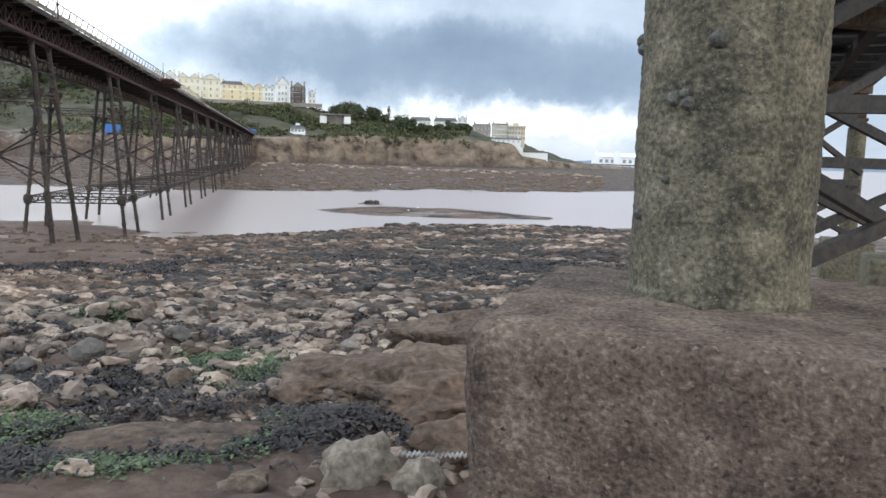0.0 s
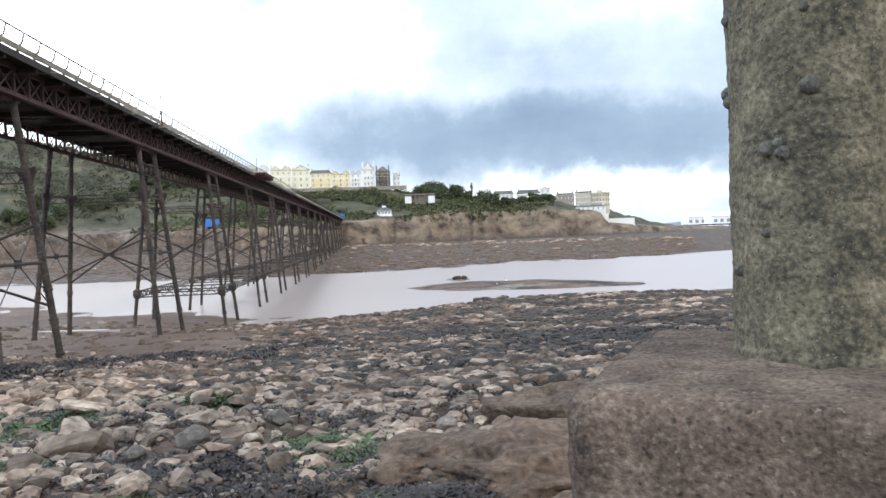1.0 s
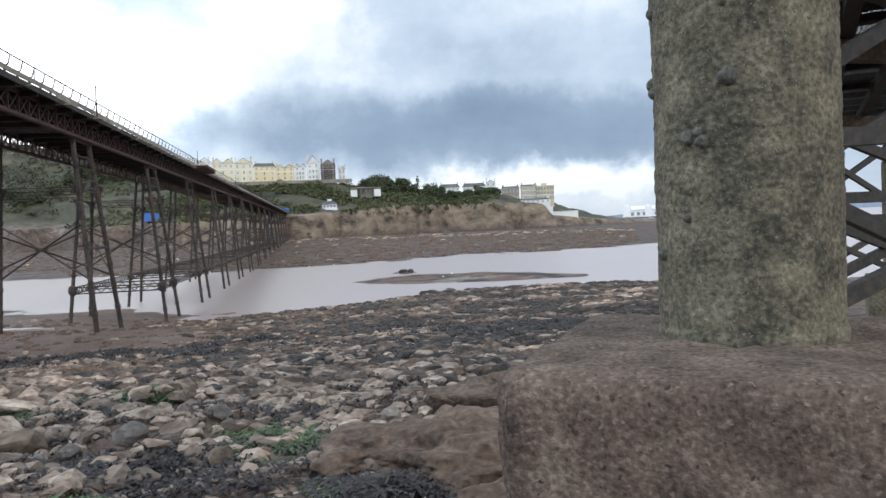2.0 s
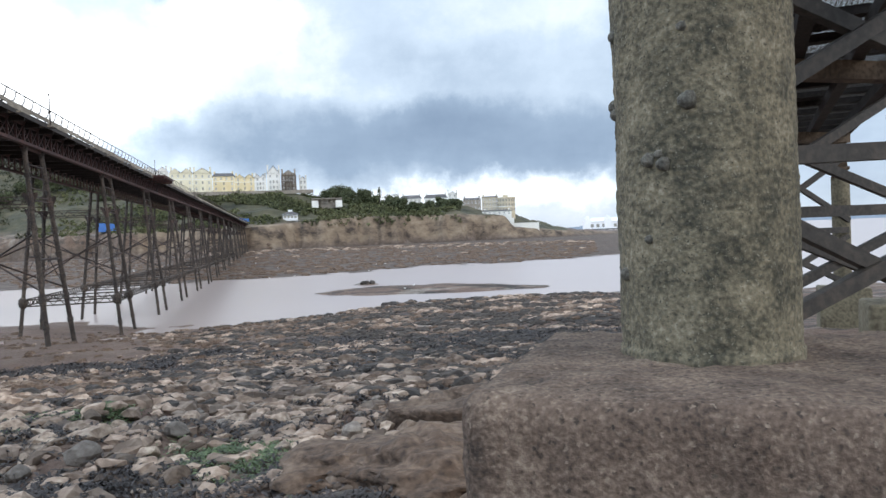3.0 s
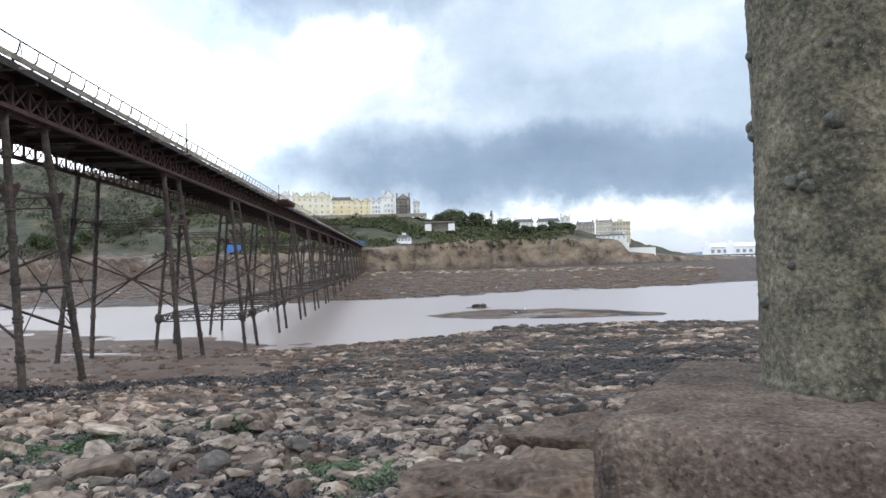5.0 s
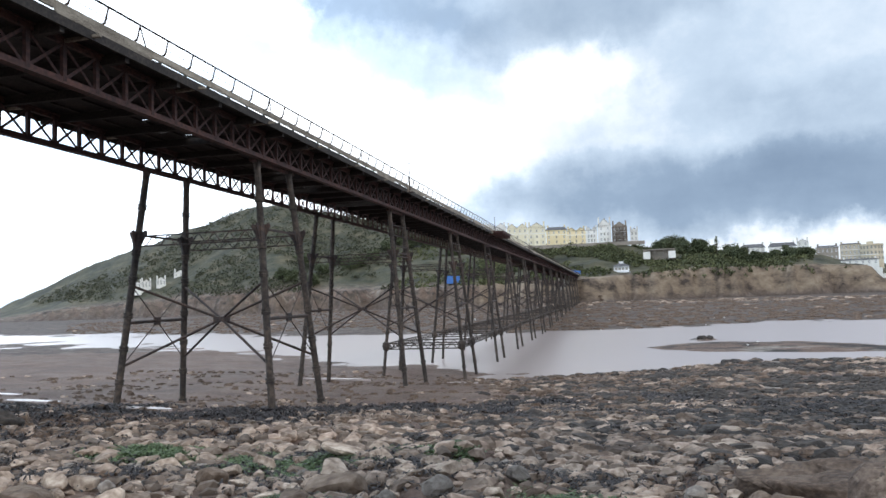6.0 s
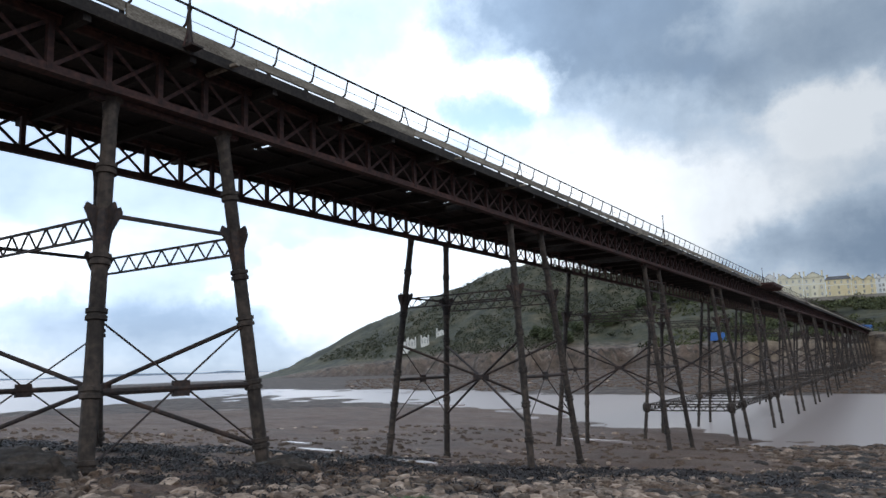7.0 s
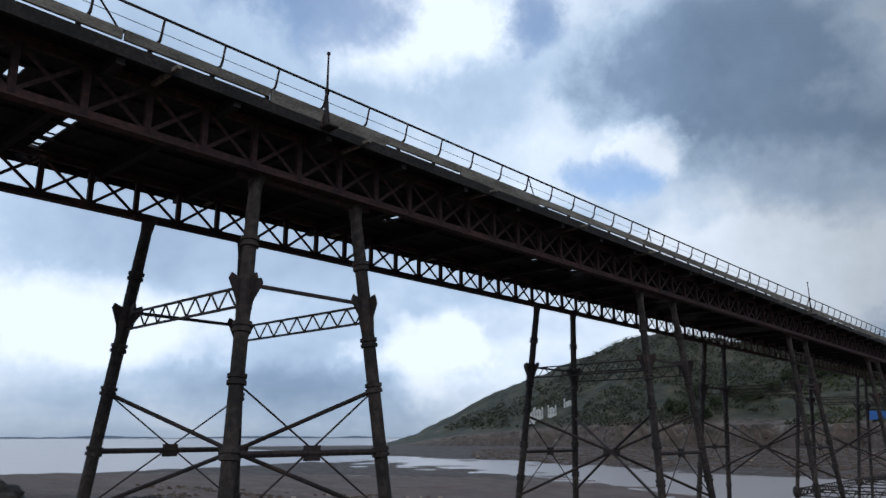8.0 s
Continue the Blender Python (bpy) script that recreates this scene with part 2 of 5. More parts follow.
M_STONEHOUSE = material("grey-buff stone walling", [(0.22, 0.19, 0.16), (0.38, 0.34, 0.29)], 0.3, 3, 0.9, 0.2, vary=0.15)
M_BUFF = material("buff render", [(0.48, 0.41, 0.29), (0.62, 0.55, 0.42)], 0.2, 2, 0.9, 0.1)
M_BOULDER = material("worn brown boulder", [(0.085, 0.058, 0.041), (0.17, 0.122, 0.088), (0.28, 0.215, 0.165)], 5, 28, 0.88, 0.7, bump_scale=22, dist=0.03)
M_BOULDER_PALE = material("worn pale boulder", [(0.15, 0.115, 0.085), (0.27, 0.22, 0.17), (0.40, 0.34, 0.28)], 5, 28, 0.88, 0.7, bump_scale=22, dist=0.03)
M_SLATE = material("slate roof", [(0.05, 0.05, 0.055), (0.11, 0.105, 0.105)], 0.5, 5, 0.7, 0.2, vary=0.2)
M_WHITEPAINT = material("white paint", [(0.74, 0.75, 0.76), (0.84, 0.85, 0.86)], 0.5, 6, 0.5, 0.05)
M_BLUE = material("blue sheeting", [(0.02, 0.09, 0.30), (0.04, 0.15, 0.42)], 0.5, 4, 0.6, 0.2)
M_PALE_RAIL = material("flaking pale paint", [(0.10, 0.08, 0.07), (0.34, 0.33, 0.31), (0.5, 0.5, 0.48)], 1.5, 12, 0.7, 0.3)


def simple(name, color, rough, **more):
    m = bpy.data.materials.new(name)
    m.use_nodes = True
    p = m.node_tree.nodes["Principled BSDF"]
    p.inputs["Base Color"].default_value, p.inputs["Roughness"].default_value = (*color, 1), rough
    for key, value in more.items():
        p.inputs[key].default_value = value
    return m


M_GLASS = simple("window glass before pale curtains", (0.30, 0.29, 0.26), 0.15)


def water_material():
    m = simple("silty sea water", (0.42, 0.355, 0.335), 0.26, IOR=1.33)
    n, l = m.node_tree.nodes, m.node_tree.links
    tc, t, b = n.new("ShaderNodeTexCoord"), n.new("ShaderNodeTexNoise"), n.new("ShaderNodeBump")
    t.inputs["Scale"].default_value, t.inputs["Detail"].default_value = 0.9, 5
    b.inputs["Strength"].default_value, b.inputs["Distance"].default_value = 0.12, 0.05
    l.new(tc.outputs["Object"], t.inputs["Vector"])
    l.new(t.outputs["Fac"], b.inputs["Height"])
    l.new(b.outputs[0], n["Principled BSDF"].inputs["Normal"])
    return m


M_WATER = water_material()


def ground_material():
    """Mud and gravel, with turf, cliff rock, wet sheen and algae where the zone attribute says so."""
    m = bpy.data.materials.new("shore ground")
    m.use_nodes = True
    n, l = m.node_tree.nodes, m.node_tree.links
    p = n["Principled BSDF"]
    tc, att = n.new("ShaderNodeTexCoord"), n.new("ShaderNodeAttribute")
    att.attribute_name = "zone"
    zone = n.new("ShaderNodeSeparateColor")
    l.new(att.outputs["Color"], zone.inputs[0])

    def noise_tex(scale, detail=5, rough=0.55, squash=(1, 1, 1)):
        mp, t = n.new("ShaderNodeMapping"), n.new("ShaderNodeTexNoise")
        mp.inputs["Scale"].default_value = squash
        t.inputs["Scale"].default_value, t.inputs["Detail"].default_value, t.inputs["Roughness"].default_value = scale, detail, rough
        l.new(tc.outputs["Object"], mp.inputs[0])
        l.new(mp.outputs[0], t.inputs["Vector"])
        return t.outputs["Fac"]

    def ramp(src, stops):
        r = n.new("ShaderNodeValToRGB")
        e = r.color_ramp.elements
        while len(e) < len(stops):
            e.new(0.5)
        for el, (q, c) in zip(e, stops):
            el.position, el.color = q, (*c, 1)
        l.new(src, r.inputs[0])
        return r.outputs[0]

    def mix(fac, a, b):
        x = n.new("ShaderNodeMix")
        x.data_type = "RGBA"
        l.new(fac, x.inputs["Factor"])
        l.new(a, x.inputs["A"])
        l.new(b, x.inputs["B"])
        return x.outputs["Result"]

    def times(a, b):
        x = n.new("ShaderNodeMath")
        x.operation, x.use_clamp = "MULTIPLY", True
        l.new(a, x.inputs[0])
        l.new(b, x.inputs[1])
        return x.outputs[0]

    mud = ramp(noise_tex(0.35, 8, 0.65), [(0.33, (0.068, 0.042, 0.033)), (0.5, (0.128, 0.082, 0.063)), (0.66, (0.20, 0.138, 0.107))])
    grit = ramp(noise_tex(7, 6, 0.7), [(0.38, (0.055, 0.037, 0.029)), (0.5, (0.125, 0.083, 0.064)), (0.64, (0.23, 0.17, 0.132))])
    half = n.new("ShaderNodeValue")
    half.outputs[0].default_value = 0.5
    base = mix(half.outputs[0], mud, grit)
    weed = ramp(noise_tex(0.16, 9, 0.72, (1, 1.8, 1)), [(0.47, (0, 0, 0)), (0.56, (1, 1, 1))])
    dark = ramp(noise_tex(3, 5), [(0.3, (0.018, 0.015, 0.014)), (0.7, (0.05, 0.042, 0.037))])
    base = mix(times(weed, zone.outputs["Blue"]), base, dark)
    pale = ramp(noise_tex(0.09, 7, 0.7, (1, 2.5, 1)), [(0.54, (0, 0, 0)), (0.62, (0.8, 0.8, 0.8))])
    palec = ramp(noise_tex(0.8, 5), [(0.3, (0.17, 0.145, 0.12)), (0.7, (0.34, 0.30, 0.26))])
    base = mix(times(pale, zone.outputs["Blue"]), base, palec)
    wrack = ramp(noise_tex(0.05, 9, 0.7, (1, 2.0, 1)), [(0.36, (0.35, 0.35, 0.35)), (0.52, (1, 1, 1))])
    wrackc = ramp(noise_tex(0.5, 7, 0.7), [(0.3, (0.038, 0.027, 0.022)), (0.5, (0.070, 0.050, 0.040)), (0.7, (0.15, 0.115, 0.092))])
    base = mix(times(wrack, att.outputs["Alpha"]), base, wrackc)
    rock = ramp(noise_tex(0.11, 10, 0.72, (0.8, 0.8, 1.5)), [(0.37, (0.040, 0.029, 0.022)), (0.45, (0.125, 0.092, 0.066)), (0.54, (0.20, 0.150, 0.105)), (0.66, (0.28, 0.225, 0.165))])
    base = mix(zone.outputs["Green"], base, rock)
    turf = ramp(noise_tex(0.06, 10, 0.72), [(0.38, (0.022, 0.023, 0.014)), (0.48, (0.046, 0.046, 0.025)), (0.56, (0.066, 0.060, 0.033)), (0.66, (0.115, 0.095, 0.056))])
    base = mix(zone.outputs["Red"], base, turf)
    l.new(base, p.inputs["Base Color"])
    wet = n.new("ShaderNodeMapRange")
    wet.inputs["To Min"].default_value, wet.inputs["To Max"].default_value = 0.95, 0.55
    l.new(noise_tex(0.25, 5), wet.inputs[0])
    l.new(wet.outputs[0], p.inputs["Roughness"])
    p.inputs["Specular IOR Level"].default_value = 0.3
    b = n.new("ShaderNodeBump")
    b.inputs["Strength"].default_value, b.inputs["Distance"].default_value = 0.8, 0.06
    l.new(noise_tex(9, 8, 0.7), b.inputs["Height"])
    l.new(b.outputs[0], p.inputs["Normal"])
    return m


M_GROUND = ground_material()


# ---- mesh helpers ----
class Shape:
    """Gathers bars, boxes and tubes into one mesh."""

    def __init__(self):
        self.v, self.f = [], []

    def add(self, verts, faces):
        k = len(self.v)
        self.v += [tuple(q) for q in verts]
        self.f += [tuple(i + k for i in q) for q in faces]
        return self

    def box(self, x0, x1, y0, y1, z0, z1, m=None):
        pts = [Vector((x, y, z)) for x in (x0, x1) for y in (y0, y1) for z in (z0, z1)]
        if m:
            pts = [m @ q for q in pts]
        return self.add(pts, [(0, 1, 3, 2), (4, 6, 7, 5), (0, 4, 5, 1), (2, 3, 7, 6), (0, 2, 6, 4), (1, 5, 7, 3)])

    def bar(self, a, b, w, h, up=(0, 0, 1)):
        """A square bar from a to b, w wide and h deep (along up)."""
        a, b = Vector(a), Vector(b)
        d = (b - a).normalized()
        s = d.cross(Vector(up))
        s = s.normalized() if s.length > 1e-4 else Vector((1, 0, 0))
        u = s.cross(d)
        pts = [q + s * i * w / 2 + u * j * h / 2 for q in (a, b) for i, j in ((-1, -1), (1, -1), (1, 1), (-1, 1))]
        return self.add(pts, [(3, 2, 1, 0), (4, 5, 6, 7)] + [(i, (i + 1) % 4, 4 + (i + 1) % 4, 4 + i) for i in range(4)])

    def tube(self, pts, radii, sides=10, caps=True):
        """A round tube through points, with a radius at each."""
        pts = [Vector(q) for q in pts]
        d0 = (pts[-1] - pts[0]).normalized()
        s = d0.orthogonal().normalized()
        ring, faces = [], []
        for i, (q, r) in enumerate(zip(pts, radii)):
            d = (pts[min(i + 1, len(pts) - 1)] - pts[max(i - 1, 0)]).normalized()
            t = (s - d * s.dot(d)).normalized()
            u = d.cross(t)
            ring += [q + (t * math.cos(6.28319 * j / sides) + u * math.sin(6.28319 * j / sides)) * r for j in range(sides)]
            if i:
                for j in range(sides):
                    faces.append(((i - 1) * sides + j, (i - 1) * sides + (j + 1) % sides, i * sides + (j + 1) % sides, i * sides + j))
        if caps:
            k = (len(pts) - 1) * sides
            faces += [tuple(reversed(range(sides))), tuple(range(k, k + sides))]
        return self.add(ring, faces)

    def mesh(self, name, mat, smooth=False):
        me = bpy.data.meshes.new(name)
        me.from_pydata(self.v, [], self.f)
        me.materials.append(mat)
        if smooth:
            me.shade_smooth()
        return me


def part(name, shape, mat, parent=None, label="", smooth=False, m=None):
    """One mesh object, under a thing or a part; a ready mesh may be given, to be shared."""
    me = shape if isinstance(shape, bpy.types.Mesh) else shape.mesh(name, mat, smooth)
    ob = new(name, me)
    ob.parent = parent
    if m:
        ob.matrix_basis = m
    if label:
        tagged(ob, label)
    return ob


def empty(name, label, category, group="", m=None):
    ob = tagged(new(name), label, category, group)
    ob.empty_display_size = 0.2
    if m:
        ob.matrix_basis = m
    return ob


def wob(x, y, z=0.0, s=1.0):
    return noise.fractal(Vector((x * s, y * s, z * s)), 0.9, 2.1, 5)


rng = np.random.default_rng(7)

# ---- ground and water ----
SEA = -6.4
NEAR_X, NEAR_Y = [-400, -170, -111, -81, -56, -29, -18, -10, -3, 11, 24, 50, 75, 120, 300], [150, 120, 108, 97, 85, 71, 68, 77, 85, 90, 89, 84, 78, 62, 10]
FAR_X, FAR_Y = [-400, -170, -97, -41, -30, -6, 23, 56, 100, 300, 800], [190, 165, 149, 156, 162, 181, 191, 212, 240, 420, 700]
RISE_U, RISE_Z = [-30, 0, 10, 21, 41, 57, 64, 90, 200], [-2.0, 0, 0.7, 1.75, 3.3, 5.65, 6.4, 6.5, 6.5]
RIDGE_A = [-180, -60, -15, -11, -9, -6, -1.8, 0, 4.5, 8.8, 10.4, 16.8, 21, 25, 30.7, 34.3, 37.2, 38.8, 41.3, 44.3, 48.2, 51.3, 53.5, 56, 58, 60, 75, 180]
RIDGE_E = [-0.8, -0.8, -0.5, -0.3, 0.1, 1.3, 1.9, 2.1, 2.7, 3.0, 3.3, 3.8, 4.2, 5.0, 6.3, 7.0, 7.4, 7.4, 6.65, 5.55, 4.0, 2.75, 1.5, 0.3, -0.35, -0.7, -1.0, -1.0]
CLIFF_A, CLIFF_E = [-180, -20, -9, -5.8, -5.2, 0, 6, 10.4, 14.6, 20, 30, 40, 52, 60, 180], [-0.8, -0.8, -0.1, 0.3, 1.2, 1.45, 1.5, 1.25, 1.0, 0.9, 0.8, 0.8, 0.1, -0.9, -0.9]


def ground_height(x, y):
    r = np.hypot(x, y)
    az = np.degrees(np.arctan2(-x, y))
    yn, yf = np.interp(x, NEAR_X, NEAR_Y), np.interp(x, FAR_X, FAR_Y)
    u = (yn - y) / np.maximum(yn - 3, 20) * 64
    near = SEA + np.interp(u, RISE_U, RISE_Z) * (1 - np.clip((-x - 22) * 0.0045, 0, 0.78))
    # the shingle runs out into the bay at the left
    near = np.minimum(near, SEA + np.clip((x + 165 + 0.55 * y) * 0.055, -2, 9))
    near = np.minimum(near, SEA + np.clip((150 - x) * 0.05, -2, 9))
    # far foreshore, cliff and hill
    foot_r = np.interp(az, [-180, -20, -9, 15, 40, 60, 180], [900, 620, 420, 335, 420, 620, 900])
    foot_r = foot_r + np.where(np.abs(az) < 50, 3.4 * np.sin(az * 1.3) + 2.0 * np.sin(az * 2.9 + 1) * np.sin(az * 0.7) + 1.3 * np.sin(az * 7.3 + 2) * np.sin(az * 0.9 + 1) + 0.6 * np.sin(az * 17.0) * np.sin(az * 1.7), 0)
    ridge_r = np.interp(az, [-180, -12, -5, 0, 15, 25, 40, 60, 180], [1000, 800, 470, 440, 440, 500, 640, 800, 1000])
    cliff = 1.6 + (foot_r + 12) * np.tan(np.radians(np.interp(az, CLIFF_A, CLIFF_E)))
    ridge = 1.6 + ridge_r * np.tan(np.radians(np.interp(az, RIDGE_A, RIDGE_E)))
    shore = np.clip((y - yf) / np.maximum(foot_r - np.minimum(yf, foot_r - 40), 40), -0.3, 1)
    low = SEA + np.where(shore > 0, np.maximum(shore, 0) ** 0.8 * 3.4, shore * 4)
    t = np.clip((r - foot_r) / (9.5 + 2.5 * np.sin(az * 2.1) + 1.5 * np.sin(az * 5.3 + 1)), 0, 1)
    t = t * t * (3 - 2 * t)
    k = np.clip((r - foot_r - 12) / (ridge_r - foot_r - 12), 0, 1)
    land = cliff + (ridge - cliff) * k ** 1.15 - np.clip(r - ridge_r, 0, 4000) * 0.06
    land = np.maximum(land, SEA - 6)
    far = low * (1 - t) + land * t
    front = (az > -25) & (az < 75)
    far = np.where(front, far, SEA - 2)
    z = np.where(y > (yn + yf) / 2, far, near)
    # gravel bank that stands out of the channel
    bank = 1 - ((x + 2) / 17) ** 2 - ((y - 105 + 0.1 * x) / 8) ** 2
    bank2 = 1 - ((x + 12) / 2.6) ** 2 - ((y - 121) / 1.8) ** 2
    z = np.maximum(z, SEA + np.minimum(np.maximum(bank * 0.8, bank2 * 0.55), 0.7) - 0.05)
    return z, t, np.where(front, k, 0), shore, az, r


def make_ground():
    az = np.radians(np.concatenate([np.arange(-180, -44, 4.0), np.arange(-44, 96, 0.30), np.arange(96, 180, 4.0)]))
    rr = np.concatenate([np.linspace(0.3, 14, 100), np.geomspace(14.25, 320, 150), np.linspace(322, 440, 84), np.geomspace(445, 900, 52), np.geomspace(950, 4800, 14)])
    A, R = np.meshgrid(az, rr)
    X, Y = -np.sin(A) * R, np.cos(A) * R
    Z, t, k, shore, azd, r = ground_height(X, Y)
    na, nr = len(az), len(rr)
    cols = np.zeros((nr, na, 4))
    for i in range(nr):
        for j in range(na):
            x, y, q = X[i, j], Y[i, j], R[i, j]
            if q < 40:
                Z[i, j] += wob(x, y, 1, 0.45) * 0.16 + wob(x, y, 5, 1.6) * 0.07
            if -44 < azd[i, j] < 96 and 40 <= q < 900:
                if q < 330:
                    Z[i, j] += wob(x, y, 1, 0.09) * 0.35
                elif 0 < t[i, j] < 1:
                    f = wob(x, y, 2, 0.10) * 1.5 + wob(x, y, 7, 0.35) * 0.8
                    Z[i, j] += f * 1.3 * math.sin(t[i, j] * 3.14)
                if k[i, j] > 0 and azd[i, j] < 57:
                    Z[i, j] += wob(x, y, 2, 0.03) * 3.0 * min(1, k[i, j] * 3)
    cols[..., 1] = np.where((t > 0.03) & (k < 0.06), np.clip((t - 0.03) * 5, 0, 1), 0)
    cols[..., 0] = np.where((k > 0.02) & (azd > -10) & (azd < 60), np.clip((k - 0.02) * 12, 0, 1), 0)
    cols[..., 2] = np.clip((R - 14) / 10, 0, 1)
    cols[..., 1] *= np.where(azd > 22, 0.3, 1.0)
    # open mud round the trestles bears little weed; the far foreshore is dark with it
    cols[..., 2] *= 1 - 0.85 * np.clip((azd - 8) / 8, 0, 1) * (R < 140)
    cols[..., 3] = np.clip((R - 140) / 15, 0, 1) * (t < 0.5)
    verts = np.stack([X, Y, Z], -1).reshape(-1, 3)
    i, j = np.meshgrid(np.arange(nr - 1), np.arange(na), indexing="ij")
    j2 = (j + 1) % na
    faces = np.stack([i * na + j, (i + 1) * na + j, (i + 1) * na + j2, i * na + j2], -1).reshape(-1, 4)[:, ::-1]
    me = bpy.data.meshes.new("ground")
    faces = faces.tolist() + [tuple(range(na))]
    me.from_pydata(verts.tolist(), [], faces)
    layer = me.color_attributes.new("zone", "FLOAT_COLOR", "POINT")
    layer.data.foreach_set("color", cols.reshape(-1))
    me.materials.append(M_GROUND)
    me.shade_smooth()
    return tagged(new("ground", me), "brown muddy shore with gravel, cliffs and a green hill", "ground", kind="structure")


ground = make_ground()
from mathutils.bvhtree import BVHTree
GROUND_TREE = BVHTree.FromPolygons([v.co for v in ground.data.vertices], [tuple(q.vertices) for q in ground.data.polygons])


def gz(x, y):
    hit = GROUND_TREE.ray_cast(Vector((x, y, 300)), Vector((0, 0, -1)))
    return hit[0].z if hit[0] else 0.0


def make_water():
    s = Shape()
    k = 72
    ring = [(4900 * math.cos(6.28319 * i / k), 4900 * math.sin(6.28319 * i / k), SEA) for i in range(k)]
    s.add(ring, [tuple(range(k))])
    return tagged(part("water", s, M_WATER), "still silty pinkish-grey sea water in the tidal channel", "water", kind="structure")


make_water()


# ---- the iron pier ----
PIER_TURN, PIER_AWAY, PIER_W, SPAN, FIRST = radians(12.14), 14.79, 6.12, 20.08, 11.36
PIER = Matrix.Translation((-PIER_AWAY * math.cos(PIER_TURN), -PIER_AWAY * math.sin(PIER_TURN), 0)) @ Matrix.Rotation(PIER_TURN, 4, "Z")
# pier axes: y along it to the shore, x = 0 at the truss on the camera's side, x = -PIER_W at the other
PIER_START, PIER_END = -14.0, 348.0
CHORD, TOP, PANEL = 8.05, 9.2, 1.36


def pier_xyz(x, y, z):
    return PIER @ Vector((x, y, z))


def make_pier():
    pier = empty("pier_bridge", "long derelict iron pier deck on lattice trusses", "pier", m=PIER)
    length = PIER_END - PIER_START
    post = Shape().box(-0.06, 0.06, -0.07, 0.07, CHORD, TOP).mesh("truss_post", M_RUST)
    cross = Shape().bar((0.03, 0.07, CHORD + 0.1), (0.03, PANEL - 0.07, TOP - 0.1), 0.09, 0.03, (1, 0, 0)).bar((-0.03, 0.07, TOP - 0.1), (-0.03, PANEL - 0.07, CHORD + 0.1), 0.09, 0.03, (1, 0, 0))
    cross = cross.mesh("cross_brace", M_RUST)
    near_panels = 66
    for x in (0.0, -PIER_W):
        s = Shape()
        s.box(x - 0.14, x + 0.14, PIER_START, PIER_END, CHORD - 0.10, CHORD - 0.06)
        s.box(x - 0.05, x + 0.05, PIER_START, PIER_END, CHORD - 0.07, CHORD + 0.12)
        part("bottom_chord", s, M_RUST, pier)
        s = Shape()
        s.box(x - 0.13, x + 0.13, PIER_START, PIER_END, TOP + 0.05, TOP + 0.09)
        s.box(x - 0.05, x + 0.05, PIER_START, PIER_END, TOP - 0.10, TOP + 0.05)
        part("top_chord", s, M_RUST, pier)
        rest = Shape()
        for i in range(int(length / PANEL) - 1):
            y = PIER_START + 0.3 + i * PANEL
            if i < near_panels:
                part("truss_post", post, None, pier, m=pose(x, y, 0))
                part("cross_brace", cross, None, pier, m=pose(x, y, 0))
            else:
                rest.box(x - 0.06, x + 0.06, y - 0.07, y + 0.07, CHORD, TOP)
                rest.bar((x + 0.03, y, CHORD + 0.1), (x + 0.03, y + PANEL, TOP - 0.1), 0.09, 0.03, (1, 0, 0))
                rest.bar((x - 0.03, y, TOP - 0.1), (x - 0.03, y + PANEL, CHORD + 0.1), 0.09, 0.03, (1, 0, 0))
        tagged(part("far_truss_lattice", rest, M_RUST, pier), kind="stuff")
    # cross beams and deck boards, with a few boards missing
    beam = Shape().box(-PIER_W - 0.85, 0.85, -0.09, 0.09, TOP - 0.28, TOP + 0.02).mesh("cross_beam", M_DARKWOOD)
    for i in range(int(length / 2.72)):
        if i < 60:
            part("cross_beam", beam, None, pier, m=pose(0, PIER_START + 0.6 + i * 2.72, 0.08))
    for x in (0.62, -1.3, -2.6, -3.9, -5.2, -PIER_W - 0.62):
        part("joist", Shape().box(x - 0.07, x + 0.07, PIER_START, PIER_END, TOP + 0.095, TOP + 0.17), M_DARKWOOD, pier)
    
    rr = random.Random(5)
    boards = Shape()
    y = PIER_START
    while y < 120:
        w = 0.235
        gone = rr.random()
        x0, x1 = -PIER_W - 0.9, 0.9
        if gone < 0.05:
            cut = rr.uniform(-5.5, -1.5)
            if rr.random() < 0.6:
                boards.box(x0, cut - rr.uniform(0.4, 1.3), y, y + w, TOP + 0.175, TOP + 0.23)
            boards.box(cut, x1, y, y + w, TOP + 0.175, TOP + 0.23)
        else:
            boards.box(x0, x1, y, y + w, TOP + 0.175, TOP + 0.23)
        y += w + 0.004
    boards.box(-PIER_W - 0.9, 0.9, 120, PIER_END, TOP + 0.175, TOP + 0.23)
    tagged(part("decking", boards, M_DARKWOOD, pier, "tarred deck boards with gaps where planks are lost"), kind="stuff")
    # bench along both edges: fascia planks, curved back supports, top rail
    edge = 0.92
    for side, sx in ((1, edge), (-1, -PIER_W - edge)):
        y = PIER_START
        while y < 150:
            ln = rr.uniform(3.0, 4.6)
            drop = rr.uniform(-0.03, 0.03)
            low = 0.20 if rr.random() < 0.45 else 0.31
            part("fascia_plank", Shape().box(sx - 0.035, sx + 0.035, y, y + ln - 0.05, TOP + low + drop * 0.5, TOP + 0.54 + drop * 0.3), M_TIMBER, pier, m=pose(0, 0, 0))
            y += ln
        part("fascia_far", Shape().box(sx - 0.035, sx + 0.035, y, PIER_END, TOP + 0.31, TOP + 0.54), M_TIMBER, pier)
        part("edge_board", Shape().box(sx - 0.03, sx + 0.03, PIER_START, PIER_END, TOP - 0.06, TOP + 0.235), M_DARKWOOD, pier)
